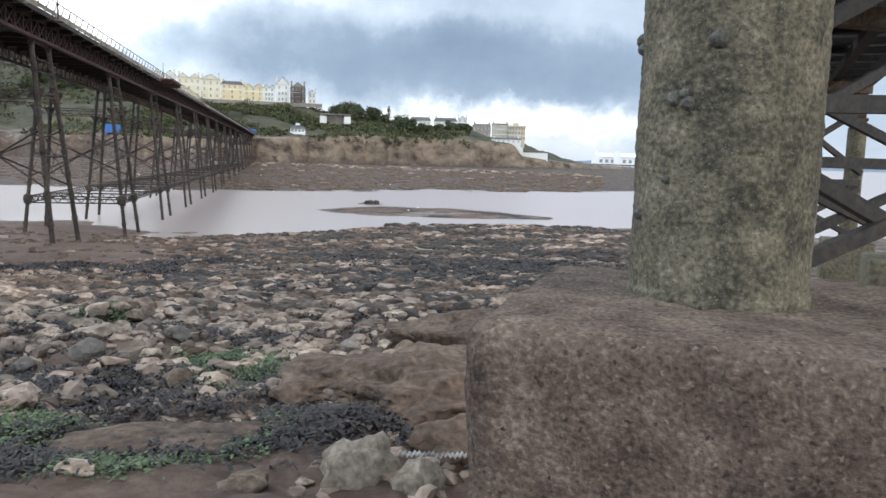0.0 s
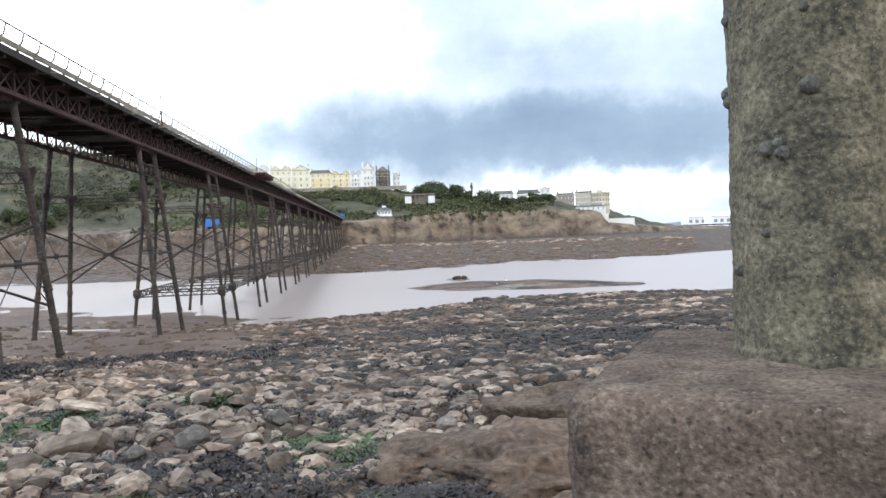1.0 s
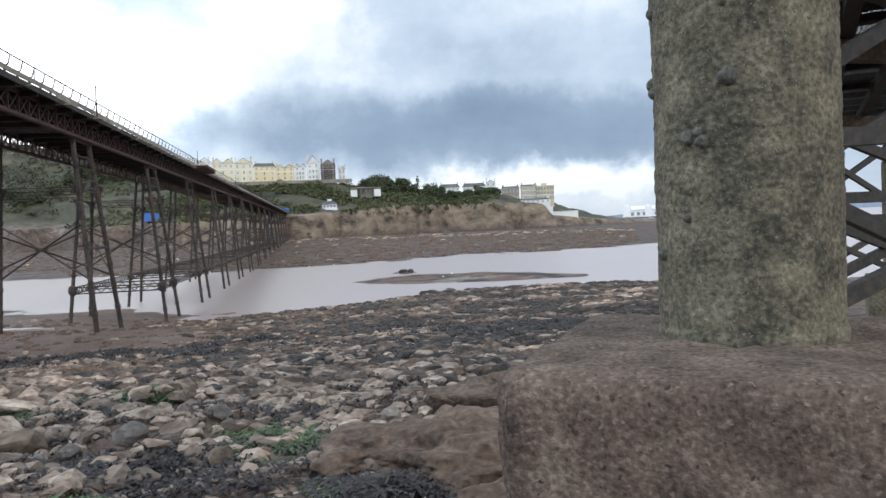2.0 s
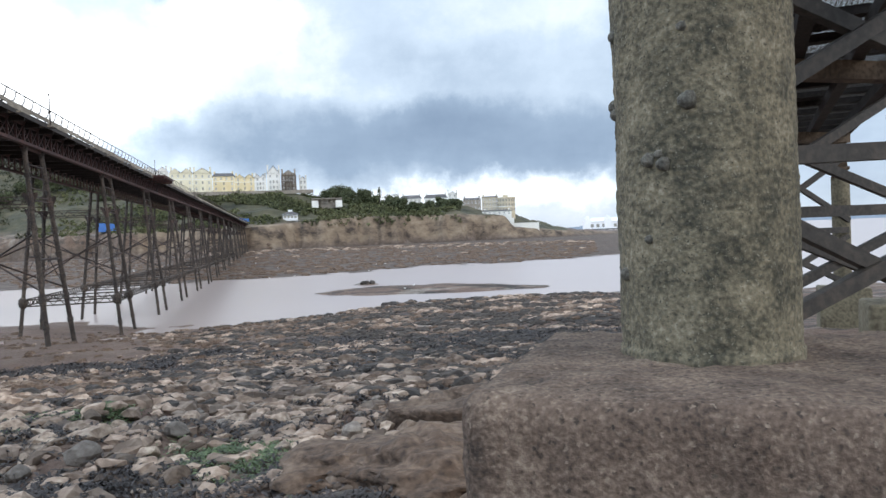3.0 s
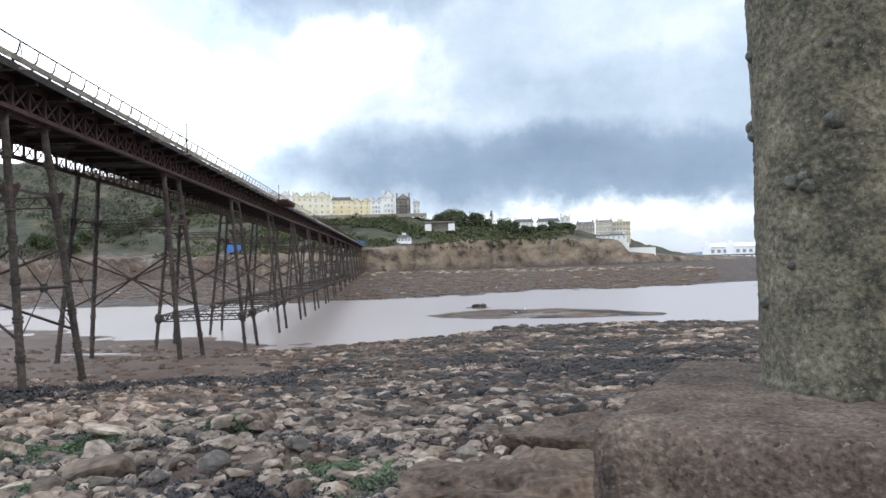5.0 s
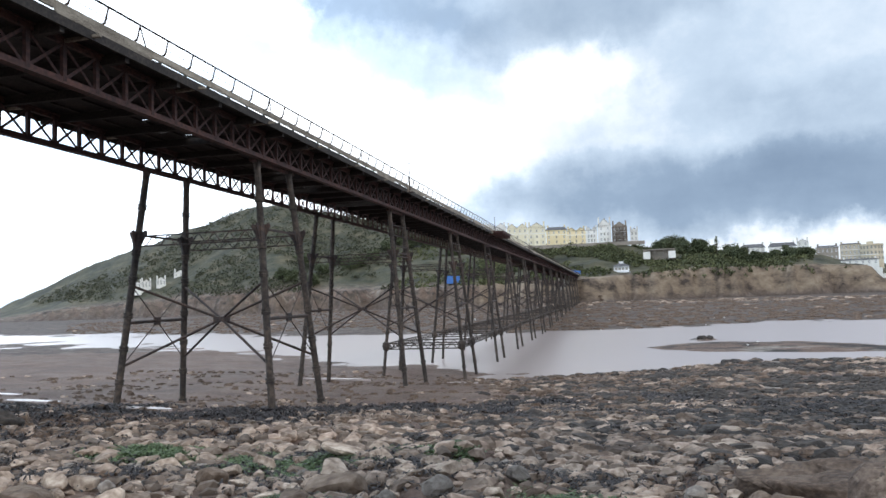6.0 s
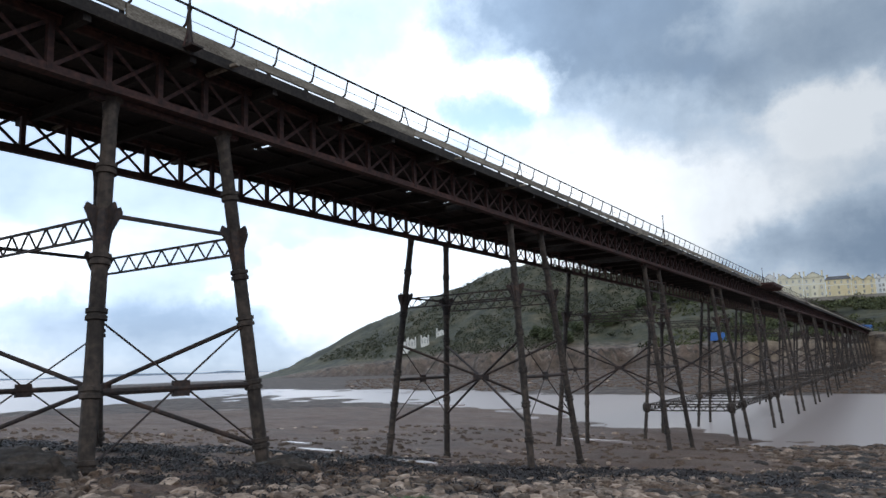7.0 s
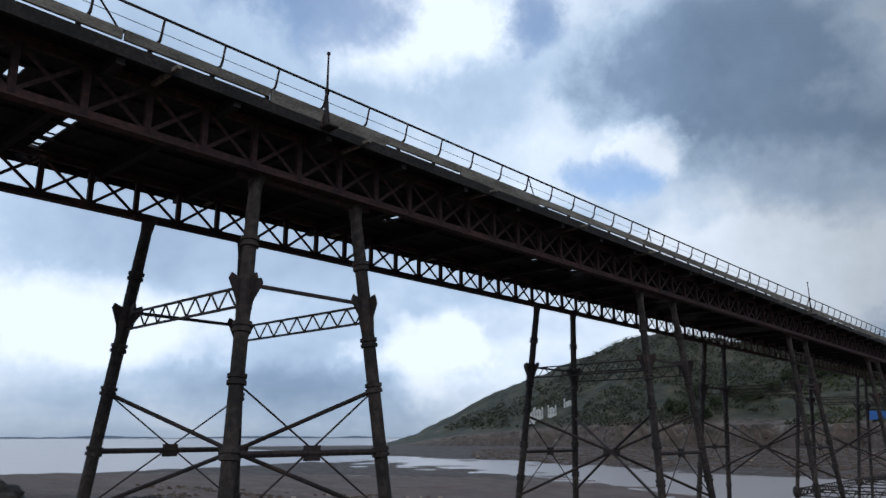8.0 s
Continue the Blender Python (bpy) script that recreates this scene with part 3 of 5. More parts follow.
        stub = Shape().box(sx - side * 0.08 - 0.04, sx - side * 0.08 + 0.04, -0.045, 0.045, TOP + 0.23, TOP + 0.58).mesh("bench_post", M_DARKWOOD)
        for k in range(90):
            part("bench_post", stub, None, pier, m=pose(0, -12.9 + k * 1.47, 0))
        seat = Shape()
        for k in range(1):
            seat.box(sx - side * (0.12 + k * 0.15) - 0.06, sx - side * (0.12 + k * 0.15) + 0.06, PIER_START, PIER_END, TOP + 0.55, TOP + 0.59)
        part("bench_seat", seat, M_DARKWOOD, pier)
        curve = [(sx - side * 0.34, 0, TOP + 0.60), (sx - side * 0.14, 0, TOP + 0.575), (sx + side * 0.0, 0, TOP + 0.63), (sx + side * 0.05, 0, TOP + 0.75), (sx + side * 0.08, 0, TOP + 0.90), (sx + side * 0.13, 0, TOP + 1.06)]
        bracket = Shape().tube(curve, [0.035, 0.04, 0.035, 0.028, 0.026, 0.026], 6).mesh("bench_bracket", M_IRON)
        rest = Shape()
        i = 0
        y = -12.74
        while y < PIER_END:
            if y < 150:
                part("bench_bracket", bracket, None, pier, m=pose(0, y, 0))
            else:
                rest.tube([(a, y, c) for a, _, c in curve], [0.035] * 6, 4)
            y += 1.47
        tagged(part("far_brackets", rest, M_IRON, pier), kind="stuff")
        for y in (4.9, 19.6, 28.4, 40.2, 53.4, 69.6):
            part("rail_stay", Shape().tube([(sx + side * 0.12, y, TOP + 1.05), (sx - side * 0.1, y + 0.62, TOP + 0.58)], [0.022, 0.022], 6), M_IRON, pier)
        tx = sx + side * 0.13
        rail = Shape().tube([(tx, PIER_START, TOP + 1.08), (tx, PIER_END, TOP + 1.08)], [0.032, 0.032], 8)
        part("top_rail", rail, M_IRON, pier)
        wire = Shape().tube([(sx + side * 0.05, PIER_START, TOP + 0.78), (sx + side * 0.05, PIER_END, TOP + 0.78)], [0.008, 0.008], 5)
        part("rail_wire", wire, M_IRON, pier)
        # stubs and outriggers under the edge
        out = Shape().bar((sx - side * 0.9, 0, TOP + 0.02), (sx + side * 0.28, 0, TOP + 0.05), 0.11, 0.09)
        me = out.mesh("outrigger", M_TIMBER)
        for k in range(22):
            part("outrigger", me, None, pier, m=pose(0, PIER_START + 4.4 + k * 5.44, 0))
    # small landing platform that juts out at the side
    s = Shape().box(0.9, 2.3, 89, 96, TOP + 0.1, TOP + 0.3)
    for k in range(4):
        s.box(0.2, 2.2, 89.3 + k * 2.1, 89.5 + k * 2.1, TOP - 0.2, TOP + 0.1)
    part("side_platform", s, M_RUST, pier, "rusty side platform jutting from the deck")
    return pier


make_pier()


def make_lamp_post(y, x=0.97):
    lamp = empty("deck_post", "slim rusty iron lamp standard on the pier edge", "post", "posts on the pier", m=PIER @ pose(x, y, TOP + 0.04))
    s = Shape().tube([(0, 0, 0), (0, 0, 0.25), (0, 0, 0.35), (0, 0, 0.9), (0, 0, 1.0), (0, 0, 1.06), (0, 0, 1.12), (0, 0, 2.05)], [0.07, 0.06, 0.075, 0.035, 0.06, 0.07, 0.032, 0.024], 8)
    part("pole", s, M_IRON, lamp)
    part("finial", Shape().tube([(0, 0, 2.05), (0, 0, 2.08), (0, 0, 2.13), (0, 0, 2.16)], [0.024, 0.05, 0.05, 0.012], 8), M_IRON, lamp)
    b = Shape().bar((-0.22, 0, 0.0), (0.32, 0, 0.0), 0.34, 0.05)
    part("bracket", b, M_IRON, lamp)
    s = Shape().tube([(0, -0.15, 0.03), (0.0, -0.05, 0.4), (0, 0, 0.62)], [0.025, 0.02, 0.02], 6).tube([(0, 0.15, 0.03), (0.0, 0.05, 0.4), (0, 0, 0.62)], [0.025, 0.02, 0.02], 6)
    part("scrolled_foot", s, M_RUST, lamp)


for _y in (10.85, 50.9, 91.0, 131.0):
    make_lamp_post(_y)

LEG_TOP, SPREAD, BATTER, INSET = 8.0, 1.62, 0.091, 0.31


def leg_point(c, side, along, z):
    """Side: 1 at the camera's side, -1 at the other; along: -1 or 1."""
    d = LEG_TOP - z
    x = (-INSET + BATTER * d) if side > 0 else (-PIER_W + INSET - BATTER * d)
    return Vector((x, c + along * (SPREAD + BATTER * d), z))


def lattice(s, a, b, depth, thick=0.06):
    """A light girder: two booms and zigzag bars."""
    a, b = Vector(a), Vector(b)
    low = Vector((0, 0, depth))
    s.bar(a, b, thick, thick)
    s.bar(a - low, b - low, thick, thick)
    k = max(4, int((b - a).length / (depth * 0.8)) // 2 * 2)
    for i in range(k):
        p, q = a.lerp(b, i / k), a.lerp(b, (i + 1) / k)
        s.bar(p - low * (i % 2), q - low * ((i + 1) % 2), thick * 0.6, thick * 0.6)


def make_trestle(index):
    c = FIRST + index * SPAN
    detail = index < 5
    th = empty("pier_trestle", "dark iron trestle of four splayed legs with tie rods", "trestle", "trestles under the pier", m=PIER)
    feet = {}
    for side in (1, -1):
        for al in (-1, 1):
            p = pier_xyz(*leg_point(c, side, al, -3))
            g = gz(p.x, p.y)
            p = pier_xyz(*leg_point(c, side, al, max(g, -9)))
            foot = gz(p.x, p.y) - 0.35
            feet[side, al] = foot
            r = 0.172 if index == 0 else 0.155
            pts, rad = [], []
            collars = [6.2, 4.1, 2.9, 1.27, -0.2, -1.66, -3.2, -5.0]
            z = LEG_TOP
            seq = [(LEG_TOP, r * 1.5), (LEG_TOP - 0.12, r * 1.5), (LEG_TOP - 0.16, r * 1.15), (LEG_TOP - 0.5, r * 0.95)]
            for q in collars:
                if q - 0.2 > foot:
                    seq += [(q + 0.13, r), (q + 0.12, r * 1.32), (q + 0.03, r * 1.32), (q + 0.02, r * 1.12), (q - 0.02, r * 1.12), (q - 0.03, r * 1.32), (q - 0.12, r * 1.32), (q - 0.13, r)]
            seq += [(foot + 0.5, r), (foot + 0.35, r * 1.15), (foot, r * 1.3)]
            for q, a in seq:
                pts.append(leg_point(c, side, al, q))
                rad.append(a)
            part("leg", Shape().tube(pts, rad, 12 if detail else 8), M_LEG, th, smooth=False)
    zt, zu, zm, zl = 5.35, 2.84, 1.27, -0.3
    if index > 0:
        zt, zu, zm, zl = 5.1, 2.6, 0.95, -1.0
    hub = Vector((-PIER_W / 2, c, zm))
    # across the pier: lattice girders; along it: a plain bar, a tie with a plate and crossed rods
    for al in (-1, 1):
        s = Shape()
        lattice(s, leg_point(c, 1, al, zt - 0.25), leg_point(c, -1, al, zt - 0.25), 0.46)
        part("lattice_strut", s, M_IRON, th)
    for side in (1, -1):
        a = [leg_point(c, side, -1, q) for q in (zt, zu, zm, zl)]
        b = [leg_point(c, side, 1, q) for q in (zt, zu, zm, zl)]
        part("bar", Shape().bar(a[0] - Vector((0, 0, 0.2)), b[0] - Vector((0, 0, 0.2)), 0.09, 0.09), M_IRON, th)
        part("horizontal_tie", Shape().tube([a[2], b[2]], [0.075, 0.075], 8), M_IRON, th)
        mid = (a[2] + b[2]) / 2
        d = (b[2] - a[2]).normalized()
        part("coupling_plate", Shape().bar(mid - d * 0.22, mid + d * 0.22, 0.10, 0.36), M_IRON, th)
        for p, q in ((a[1], b[3]), (b[1], a[3])):
            part("tie_rod", Shape().tube([p, q], [0.024, 0.024], 6), M_IRON, th)
    part("hub", Shape().box(hub.x - 0.28, hub.x + 0.28, c - 0.28, c + 0.28, zm - 0.12, zm + 0.12), M_IRON, th)
    for side in (1, -1):
        for al in (-1, 1):
            for q in (zu, zl):
                part("diagonal_strut", Shape().tube([leg_point(c, side, al, q), hub], [0.06, 0.06], 8), M_IRON, th)
    if index >= 3:
        for A, B in (((1, -1), (1, 1)), ((-1, -1), (-1, 1)), ((1, -1), (-1, -1)), ((1, 1), (-1, 1))):
            s = Shape()
            lattice(s, leg_point(c, *A, -2.7), leg_point(c, *B, -2.7), 0.55, 0.10)
            part("lower_tie", s, M_LEG, th)
        for side in (1, -1):
            for al in (-1, 1):
                p = leg_point(c, side, al, -2.95)
                up = Vector((0, 0, 1))
                part("knuckle", Shape().tube([p - up * 0.46, p - up * 0.3, p, p + up * 0.3, p + up * 0.46], [0.18, 0.33, 0.38, 0.33, 0.18], 10), M_LEG, th)
            if index < 10:
                a, b = leg_point(c, side, 1, -2.7), leg_point(c + SPAN, side, -1, -2.7)
                s = Shape()
                lattice(s, a, b, 0.5, 0.09)
                part("long_tie", s, M_LEG, th)
    if index >= 2:
        for k in range(4):
            z = 6.9 - k * 0.75
            part("rung", Shape().tube([leg_point(c, 1, -1, z), leg_point(c, 1, 1, z)], [0.05, 0.05], 6), M_IRON, th)
    # flared brackets where the lattice struts meet the legs
    for side in (1, -1):
        for al in (-1, 1):
            p, q = leg_point(c, side, al, zt - 0.12), leg_point(c, side, al, zt - 1.0)
            s = Shape()
            s.tube([q, q.lerp(p, 0.35), q.lerp(p, 0.7), p], [0.17, 0.2, 0.22, 0.2], 10)
            for dx, dy in ((1, 0), (-1, 0), (0, 1), (0, -1)):
                w = Vector((dx, dy, 0))
                t = Vector((dy, -dx, 0)) * 0.03
                tri = [q + w * 0.12, q.lerp(p, 0.5) + w * 0.24, p + w * 0.46, p + w * 0.40 + Vector((0, 0, 0.14)), p + w * 0.08]
                s.add([v + t for v in tri] + [v - t for v in tri], [(0, 1, 2, 3, 4), (9, 8, 7, 6, 5)] + [(i, i + 5, (i + 1) % 5 + 5, (i + 1) % 5) for i in range(5)])
            part("bracket", s, M_IRON, th)
        # head beam that carries the truss
        s = Shape()
        a, b = leg_point(c, side, -1, LEG_TOP), leg_point(c, side, 1, LEG_TOP)
        s.bar(a - Vector((0, 0.5, 0.1)), b + Vector((0, 0.5, -0.1)), 0.2, 0.12)
        part("head_beam", s, M_RUST, th)


for _i in range(17):
    make_trestle(_i)


# ---- concrete jetty beside the camera ----
def rough_surface(bm, amount, scale, seed):
    bm.normal_update()
    for v in bm.verts:
        v.co += v.normal * wob(v.co.x + seed, v.co.y, v.co.z, scale) * amount


def bm_part(name, bm, mat, parent=None, label="", smooth=True):
    me = bpy.data.meshes.new(name)
    bm.to_mesh(me)
    bm.free()
    me.materials.append(mat)
    if smooth:
        me.shade_smooth()
    ob = new(name, me)
    ob.parent = parent
    if label:
        tagged(ob, label)
    return ob


def concrete_block(x, y, turn, size, top, base, mat, label, cuts=44):
    bm = bmesh.new()
    bmesh.ops.create_cube(bm, size=1)
    for v in bm.verts:
        v.co = Vector((v.co.x * size, v.co.y * size, base + (v.co.z + 0.5) * (top - base)))
    bmesh.ops.bevel(bm, geom=[e for e in bm.edges], offset=0.075, segments=3, affect="EDGES", profile=0.6)
    bmesh.ops.subdivide_edges(bm, edges=[e for e in bm.edges if e.calc_length() > 0.2], cuts=cuts, use_grid_fill=True)
    rough_surface(bm, 0.018, 2.2, 3)
    rough_surface(bm, 0.008, 9.0, 8)
    rough_surface(bm, 0.005, 26.0, 5)
    ob = bm_part("concrete_block", bm, mat)
    ob.matrix_basis = pose(x, y, 0, 0, 0, turn)
    return tagged(ob, label, "block", "footing blocks of the jetty")


def concrete_column(x, y, radius, base, top, mat, label, rings=90, lean=0.0, sides=72):
    col = empty("concrete_column", label, "column", "columns of the jetty", m=pose(x, y, base))
    verts, faces = [], []
    for i in range(rings + 1):
        z = (top - base) * i / rings
        for j in range(sides):
            a = 6.28319 * j / sides
            cx, cy = math.cos(a), math.sin(a)
            r = radius * (1 + 0.035 * wob(cx + x, cy, z * 0.9, 1.1) + 0.014 * wob(cx * 3 + x, cy * 3, z * 3, 1.4))
            if sides > 100:
                # crust of lichen and old shells
                r += 0.0035 * max(0.0, wob(cx * radius + x, cy * radius, z, 26.0)) + 0.003 * wob(cx * radius, cy * radius, z, 60.0)
            if z < 0.05:
                r *= 1.03
            verts.append((cx * r - lean * z, cy * r, z))
    for i in range(rings):
        for j in range(sides):
            k = (j + 1) % sides
            faces.append((i * sides + j, i * sides + k, (i + 1) * sides + k, (i + 1) * sides + j))
    faces.append(tuple(range(rings * sides, (rings + 1) * sides)))
    part("shaft", Shape().add(verts, faces), mat, col, smooth=True)
    return col


def limpet(parent, x, y, z, r, nx, ny):
    s = Shape()
    k = 10
    d = Vector((nx, ny, 0)).normalized()
    u, w = Vector((0, 0, 1)), Vector((-d.y, d.x, 0))
    base = Vector((x, y, z))
    verts, faces = [], []
    for h, q in ((-0.3, 1.0), (0.15, 0.97), (0.5, 0.68), (0.72, 0.32)):
        for i in range(k):
            a = 6.28319 * i / k
            f = 1 + 0.1 * math.sin(3 * a)
            verts.append(base + d * h * r + (u * math.cos(a) + w * math.sin(a)) * r * q * f)
    for h in range(3):
        for i in range(k):
            faces.append((h * k + i, h * k + (i + 1) % k, (h + 1) * k + (i + 1) % k, (h + 1) * k + i))
    faces.append(tuple(range(3 * k, 4 * k)))
    s.add(verts, faces)
    part("limpet", s, M_BARNACLE, parent, "ridged grey limpet shell", smooth=True)


BLOCK_X, BLOCK_Y, BLOCK_TURN, BLOCK_TOP = 0.875, 2.27, -19.0, 1.19
COL_X, COL_Y, COL_R = 0.907, 2.42, 0.277
concrete_block(BLOCK_X, BLOCK_Y, BLOCK_TURN, 1.27, BLOCK_TOP, -0.3, M_BLOCK, "rough brown pebbly concrete footing block with rounded edges")
column = concrete_column(COL_X, COL_Y, COL_R, BLOCK_TOP - 0.03, 4.35, M_COLUMN, "round weathered concrete column with lichen and limpets", 330, 0.006, 150)
for _t, _z, _r in ((-118, 1.985, .026), (-145, 1.82, .022), (-134.6, 1.805, .02), (-137.5, 1.835, .013), (-147, 1.58, .013), (-120, 2.2, .014), (180, 2.235, .022), (166, 2.02, .022), (172, 1.99, .018), (-174, 1.47, .02), (-135, 2.35, .014)):
    # turn round the shaft, height, radius
    _n = Vector((math.cos(radians(_t)), math.sin(radians(_t))))
    limpet(column, _n.x * COL_R * 1.0 - 0.006 * (_z - BLOCK_TOP), _n.y * COL_R * 1.0, _z - BLOCK_TOP + 0.012, _r * 1.1, _n.x, _n.y)

# the bents further along; the deck rides on all of them
JET_Z = 4.4
ROWS_L = [(2.38, 5.80), (5.3, 12.6), (9.6, 22.9)]
ROWS_R = [(5.40, 6.30), (8.64, 13.5), (13.25, 24.1)]
for (_x, _y), _lab in zip(ROWS_L + ROWS_R, ["concrete column of the jetty, pale and weathered"] * 6):
    _g = gz(_x, _y)
    _base = {(8.64, 13.5): 0.02, (13.25, 24.1): -0.65}.get((_x, _y), _g + 0.55)
    _cap = {(8.64, 13.5): 3.42, (13.25, 24.1): 2.9}.get((_x, _y), 3.42)
    concrete_column(_x, _y, 0.275, _base - 0.05, _cap, M_FARCONC, _lab, 30)
    concrete_block(_x, _y, BLOCK_TURN - 4, 1.5, _base, _g - 0.6, M_FARCONC, "squared yellowish concrete footing block of the jetty", 4)
    _s = Shape().box(-0.2, 0.2, -0.2, 0.2, _cap, JET_Z - 0.35).box(-0.26, 0.26, -0.26, 0.26, _cap + 0.25, _cap + 0.35).box(-0.25, 0.25, -0.25, 0.25, _cap, _cap + 0.06)
    tagged(part("column_head", _s, M_CAPWOOD, m=pose(_x, _y, 0, 0, 0, -23)), "short brown timber stub on the concrete column", "column head", "stubs on the jetty columns")


def channel(s, a, b, w, h):
    """A steel channel: a web and two flanges."""
    a, b = Vector(a), Vector(b)
    d = (b - a).normalized()
    side = d.cross(Vector((0, 0, 1))).normalized()
    u = side.cross(d)
    s.bar(a, b, 0.025, h)
    for k in (-1, 1):
        s.bar(a + u * k * (h / 2 - 0.01) - side * w / 2, b + u * k * (h / 2 - 0.01) - side * w / 2, w, 0.025)


def make_bent(a, b, bars, beam, close):
    """Bars: heights of the ends of each diagonal at the two columns."""
    frame_ob = empty("cross_bracing", "grey steel channel cross bracing between jetty columns", "bracing", "bracing of the jetty", m=pose(0, 0, 0))
    a, b = Vector((*a, 0)), Vector((*b, 0))
    d = (b - a).normalized()
    off = Vector((d.y, -d.x, 0)) * 0.3
    w = 0.09 if close else 0.1
    h = 0.115 if close else 0.16
    for i, (p, q) in enumerate(bars):
        s = Shape()
        k = off * (1 + 0.16 * (i % 2))
        channel(s, a + k + Vector((0, 0, p)), b + k + Vector((0, 0, q)), w, h)
        part("diagonal", s, M_STEEL, frame_ob)
    s = Shape()
    channel(s, a + off + Vector((0, 0, beam[0])), b + off + Vector((0, 0, beam[1])), w, h * 1.15)
    part("beam", s, M_STEEL, frame_ob)


make_bent(ROWS_L[0], ROWS_R[0], ((1.70, 0.22), (0.79, 2.05), (3.40, 2.19), (2.50, 4.20)), (2.08, 2.16), True)
make_bent(ROWS_L[1], ROWS_R[1], ((0.2, 1.5), (1.5, 0.2), (3.0, 1.75), (2.2, 4.0)), (1.72, 1.72), False)
make_bent(ROWS_L[2], ROWS_R[2], ((-0.6, 1.0), (1.0, -0.6), (1.5, 3.6), (3.6, 1.5)), (1.2, 1.2), False)


def make_jetty_deck():
    deck = empty("jetty_deck", "dark timber jetty deck with steel grating panels", "jetty", m=pose(0, 0, 0))
    a, b = Vector((0.55, 2.0, 0)), Vector((16.0, 37.3, 0))
    d = (b - a).normalized()
    n = Vector((d.y, -d.x, 0))
    m = Matrix(((n.x, d.x, 0, a.x), (n.y, d.y, 0, a.y), (0, 0, 1, 0), (0, 0, 0, 1)))
    deck.matrix_basis = m
    L, W = 38.0, 3.05
    back = m.inverted()
    ends = [(back @ Vector((*p, JET_Z - 0.2)), back @ Vector((*q, JET_Z - 0.2))) for p, q in zip(ROWS_L, ROWS_R)]
    ends += [(Vector((-0.3, y, JET_Z - 0.2)), Vector((W + 0.2, y, JET_Z - 0.2))) for y in (0.45, 33)]
    for p, q in ends:
        k = (q - p).normalized() * 0.3
        part("cap_beam", Shape().bar(p - k, q + k, 0.34, 0.33), M_CAPWOOD, deck)
    for x in (0.1, 1.0, 2.0, W - 0.12):
        part("stringer", Shape().box(x - 0.11, x + 0.11, -0.6, L, JET_Z, JET_Z + 0.26), M_DARKWOOD, deck)
    for i in range(24):
        y = -0.3 + i * 1.6
        part("cross_joist", Shape().box(-0.2, W + 0.05, y - 0.13, y + 0.13, JET_Z + 0.265, JET_Z + 0.40), M_DARKWOOD, deck)
    edge = Shape().box(W - 0.02, W + 0.14, -0.6, L, JET_Z - 0.02, JET_Z + 0.42)
    part("edge_beam", edge, M_DARKWOOD, deck)
    grating = Shape()
    y = -0.5
    while y < 30:
        grating.box(-0.2, W, y, y + 0.03, JET_Z + 0.405, JET_Z + 0.412)
        y += 0.075
    for k in range(38):
        grating.box(0.1 + k * 0.075, 0.118 + k * 0.075, -0.5, 30, JET_Z + 0.416, JET_Z + 0.424)
    tagged(part("grating", grating, M_STEEL, deck, "fine steel grating"), kind="stuff")
    rr = random.Random(3)
    for i in range(23):
        y = -0.3 + i * 1.6
        for x0, x1 in ((-0.2, 0.95), (1.05, 1.9)):
            if rr.random() < (0.8 if x0 < 0 else 0.3):
                part("plank", Shape().box(x0, x1, y + 0.13, y + 1.47, JET_Z + 0.43, JET_Z + 0.48), M_DARKWOOD, deck)


make_jetty_deck()


# ---- beach stones, rock and weed ----
def stone_mesh(seed, flat, cuts=3):
    bm = bmesh.new()
    bmesh.ops.create_icosphere(bm, subdivisions=cuts, radius=0.5)
    r = random.Random(seed)
    ex, ey = r.uniform(0.85, 1.25), r.uniform(0.65, 0.95)
    planes = [(Vector((r.gauss(0, 1), r.gauss(0, 1), r.gauss(0, 0.8))).normalized(), r.uniform(0.22, 0.38)) for _ in range(12)]
    for v in bm.verts:
        for nrm, d in planes:
            k = v.co.dot(nrm)
            if k > d:
                v.co -= nrm * (k - d) * 0.97
        v.co *= 1 + 0.10 * wob(v.co.x * 2 + seed, v.co.y * 2, v.co.z * 2)
        v.co = Vector((v.co.x * ex, v.co.y * ey, v.co.z * flat))
    bm.normal_update()
    for e in bm.edges:
        e.smooth = e.calc_face_angle(0) < 0.38
    me = bpy.data.meshes.new("stone")
    bm.to_mesh(me)
    bm.free()
    me.materials.append((M_STONE, M_STONE, M_STONE_BROWN, M_STONE, M_STONE_GREY)[seed % 5])
    return me


STONES = [stone_mesh(i, 0.38 + 0.34 * ((i * 37) % 10) / 10) for i in range(20)]


def in_view_strip(x, y):
    a = math.degrees(math.atan2(-x, y))
    return -12 < a < 78


def block_free(x, y, gap=0.0):
    m = Matrix.Rotation(radians(-BLOCK_TURN), 2)
    q = m @ Vector((x - BLOCK_X, y - BLOCK_Y))
    return max(abs(q.x), abs(q.y)) > 0.64 + gap


def stone_density(x, y):
    """Cobbles gather in a broad band along the upper shore; weed and mud keep gaps."""
    r = math.hypot(x, y)
    a = math.degrees(math.atan2(-x, y))
    band = 1.0 if 3.4 < r < 14 else 0.45
    if a < 6:
        band *= 0.35 if r < 6 else 0.7
    if a > 38:
        band *= 1.0 if r < 13 else 0.2
    f = wob(x, y, 9, 0.4)
    return band * (0.55 + 0.9 * f)


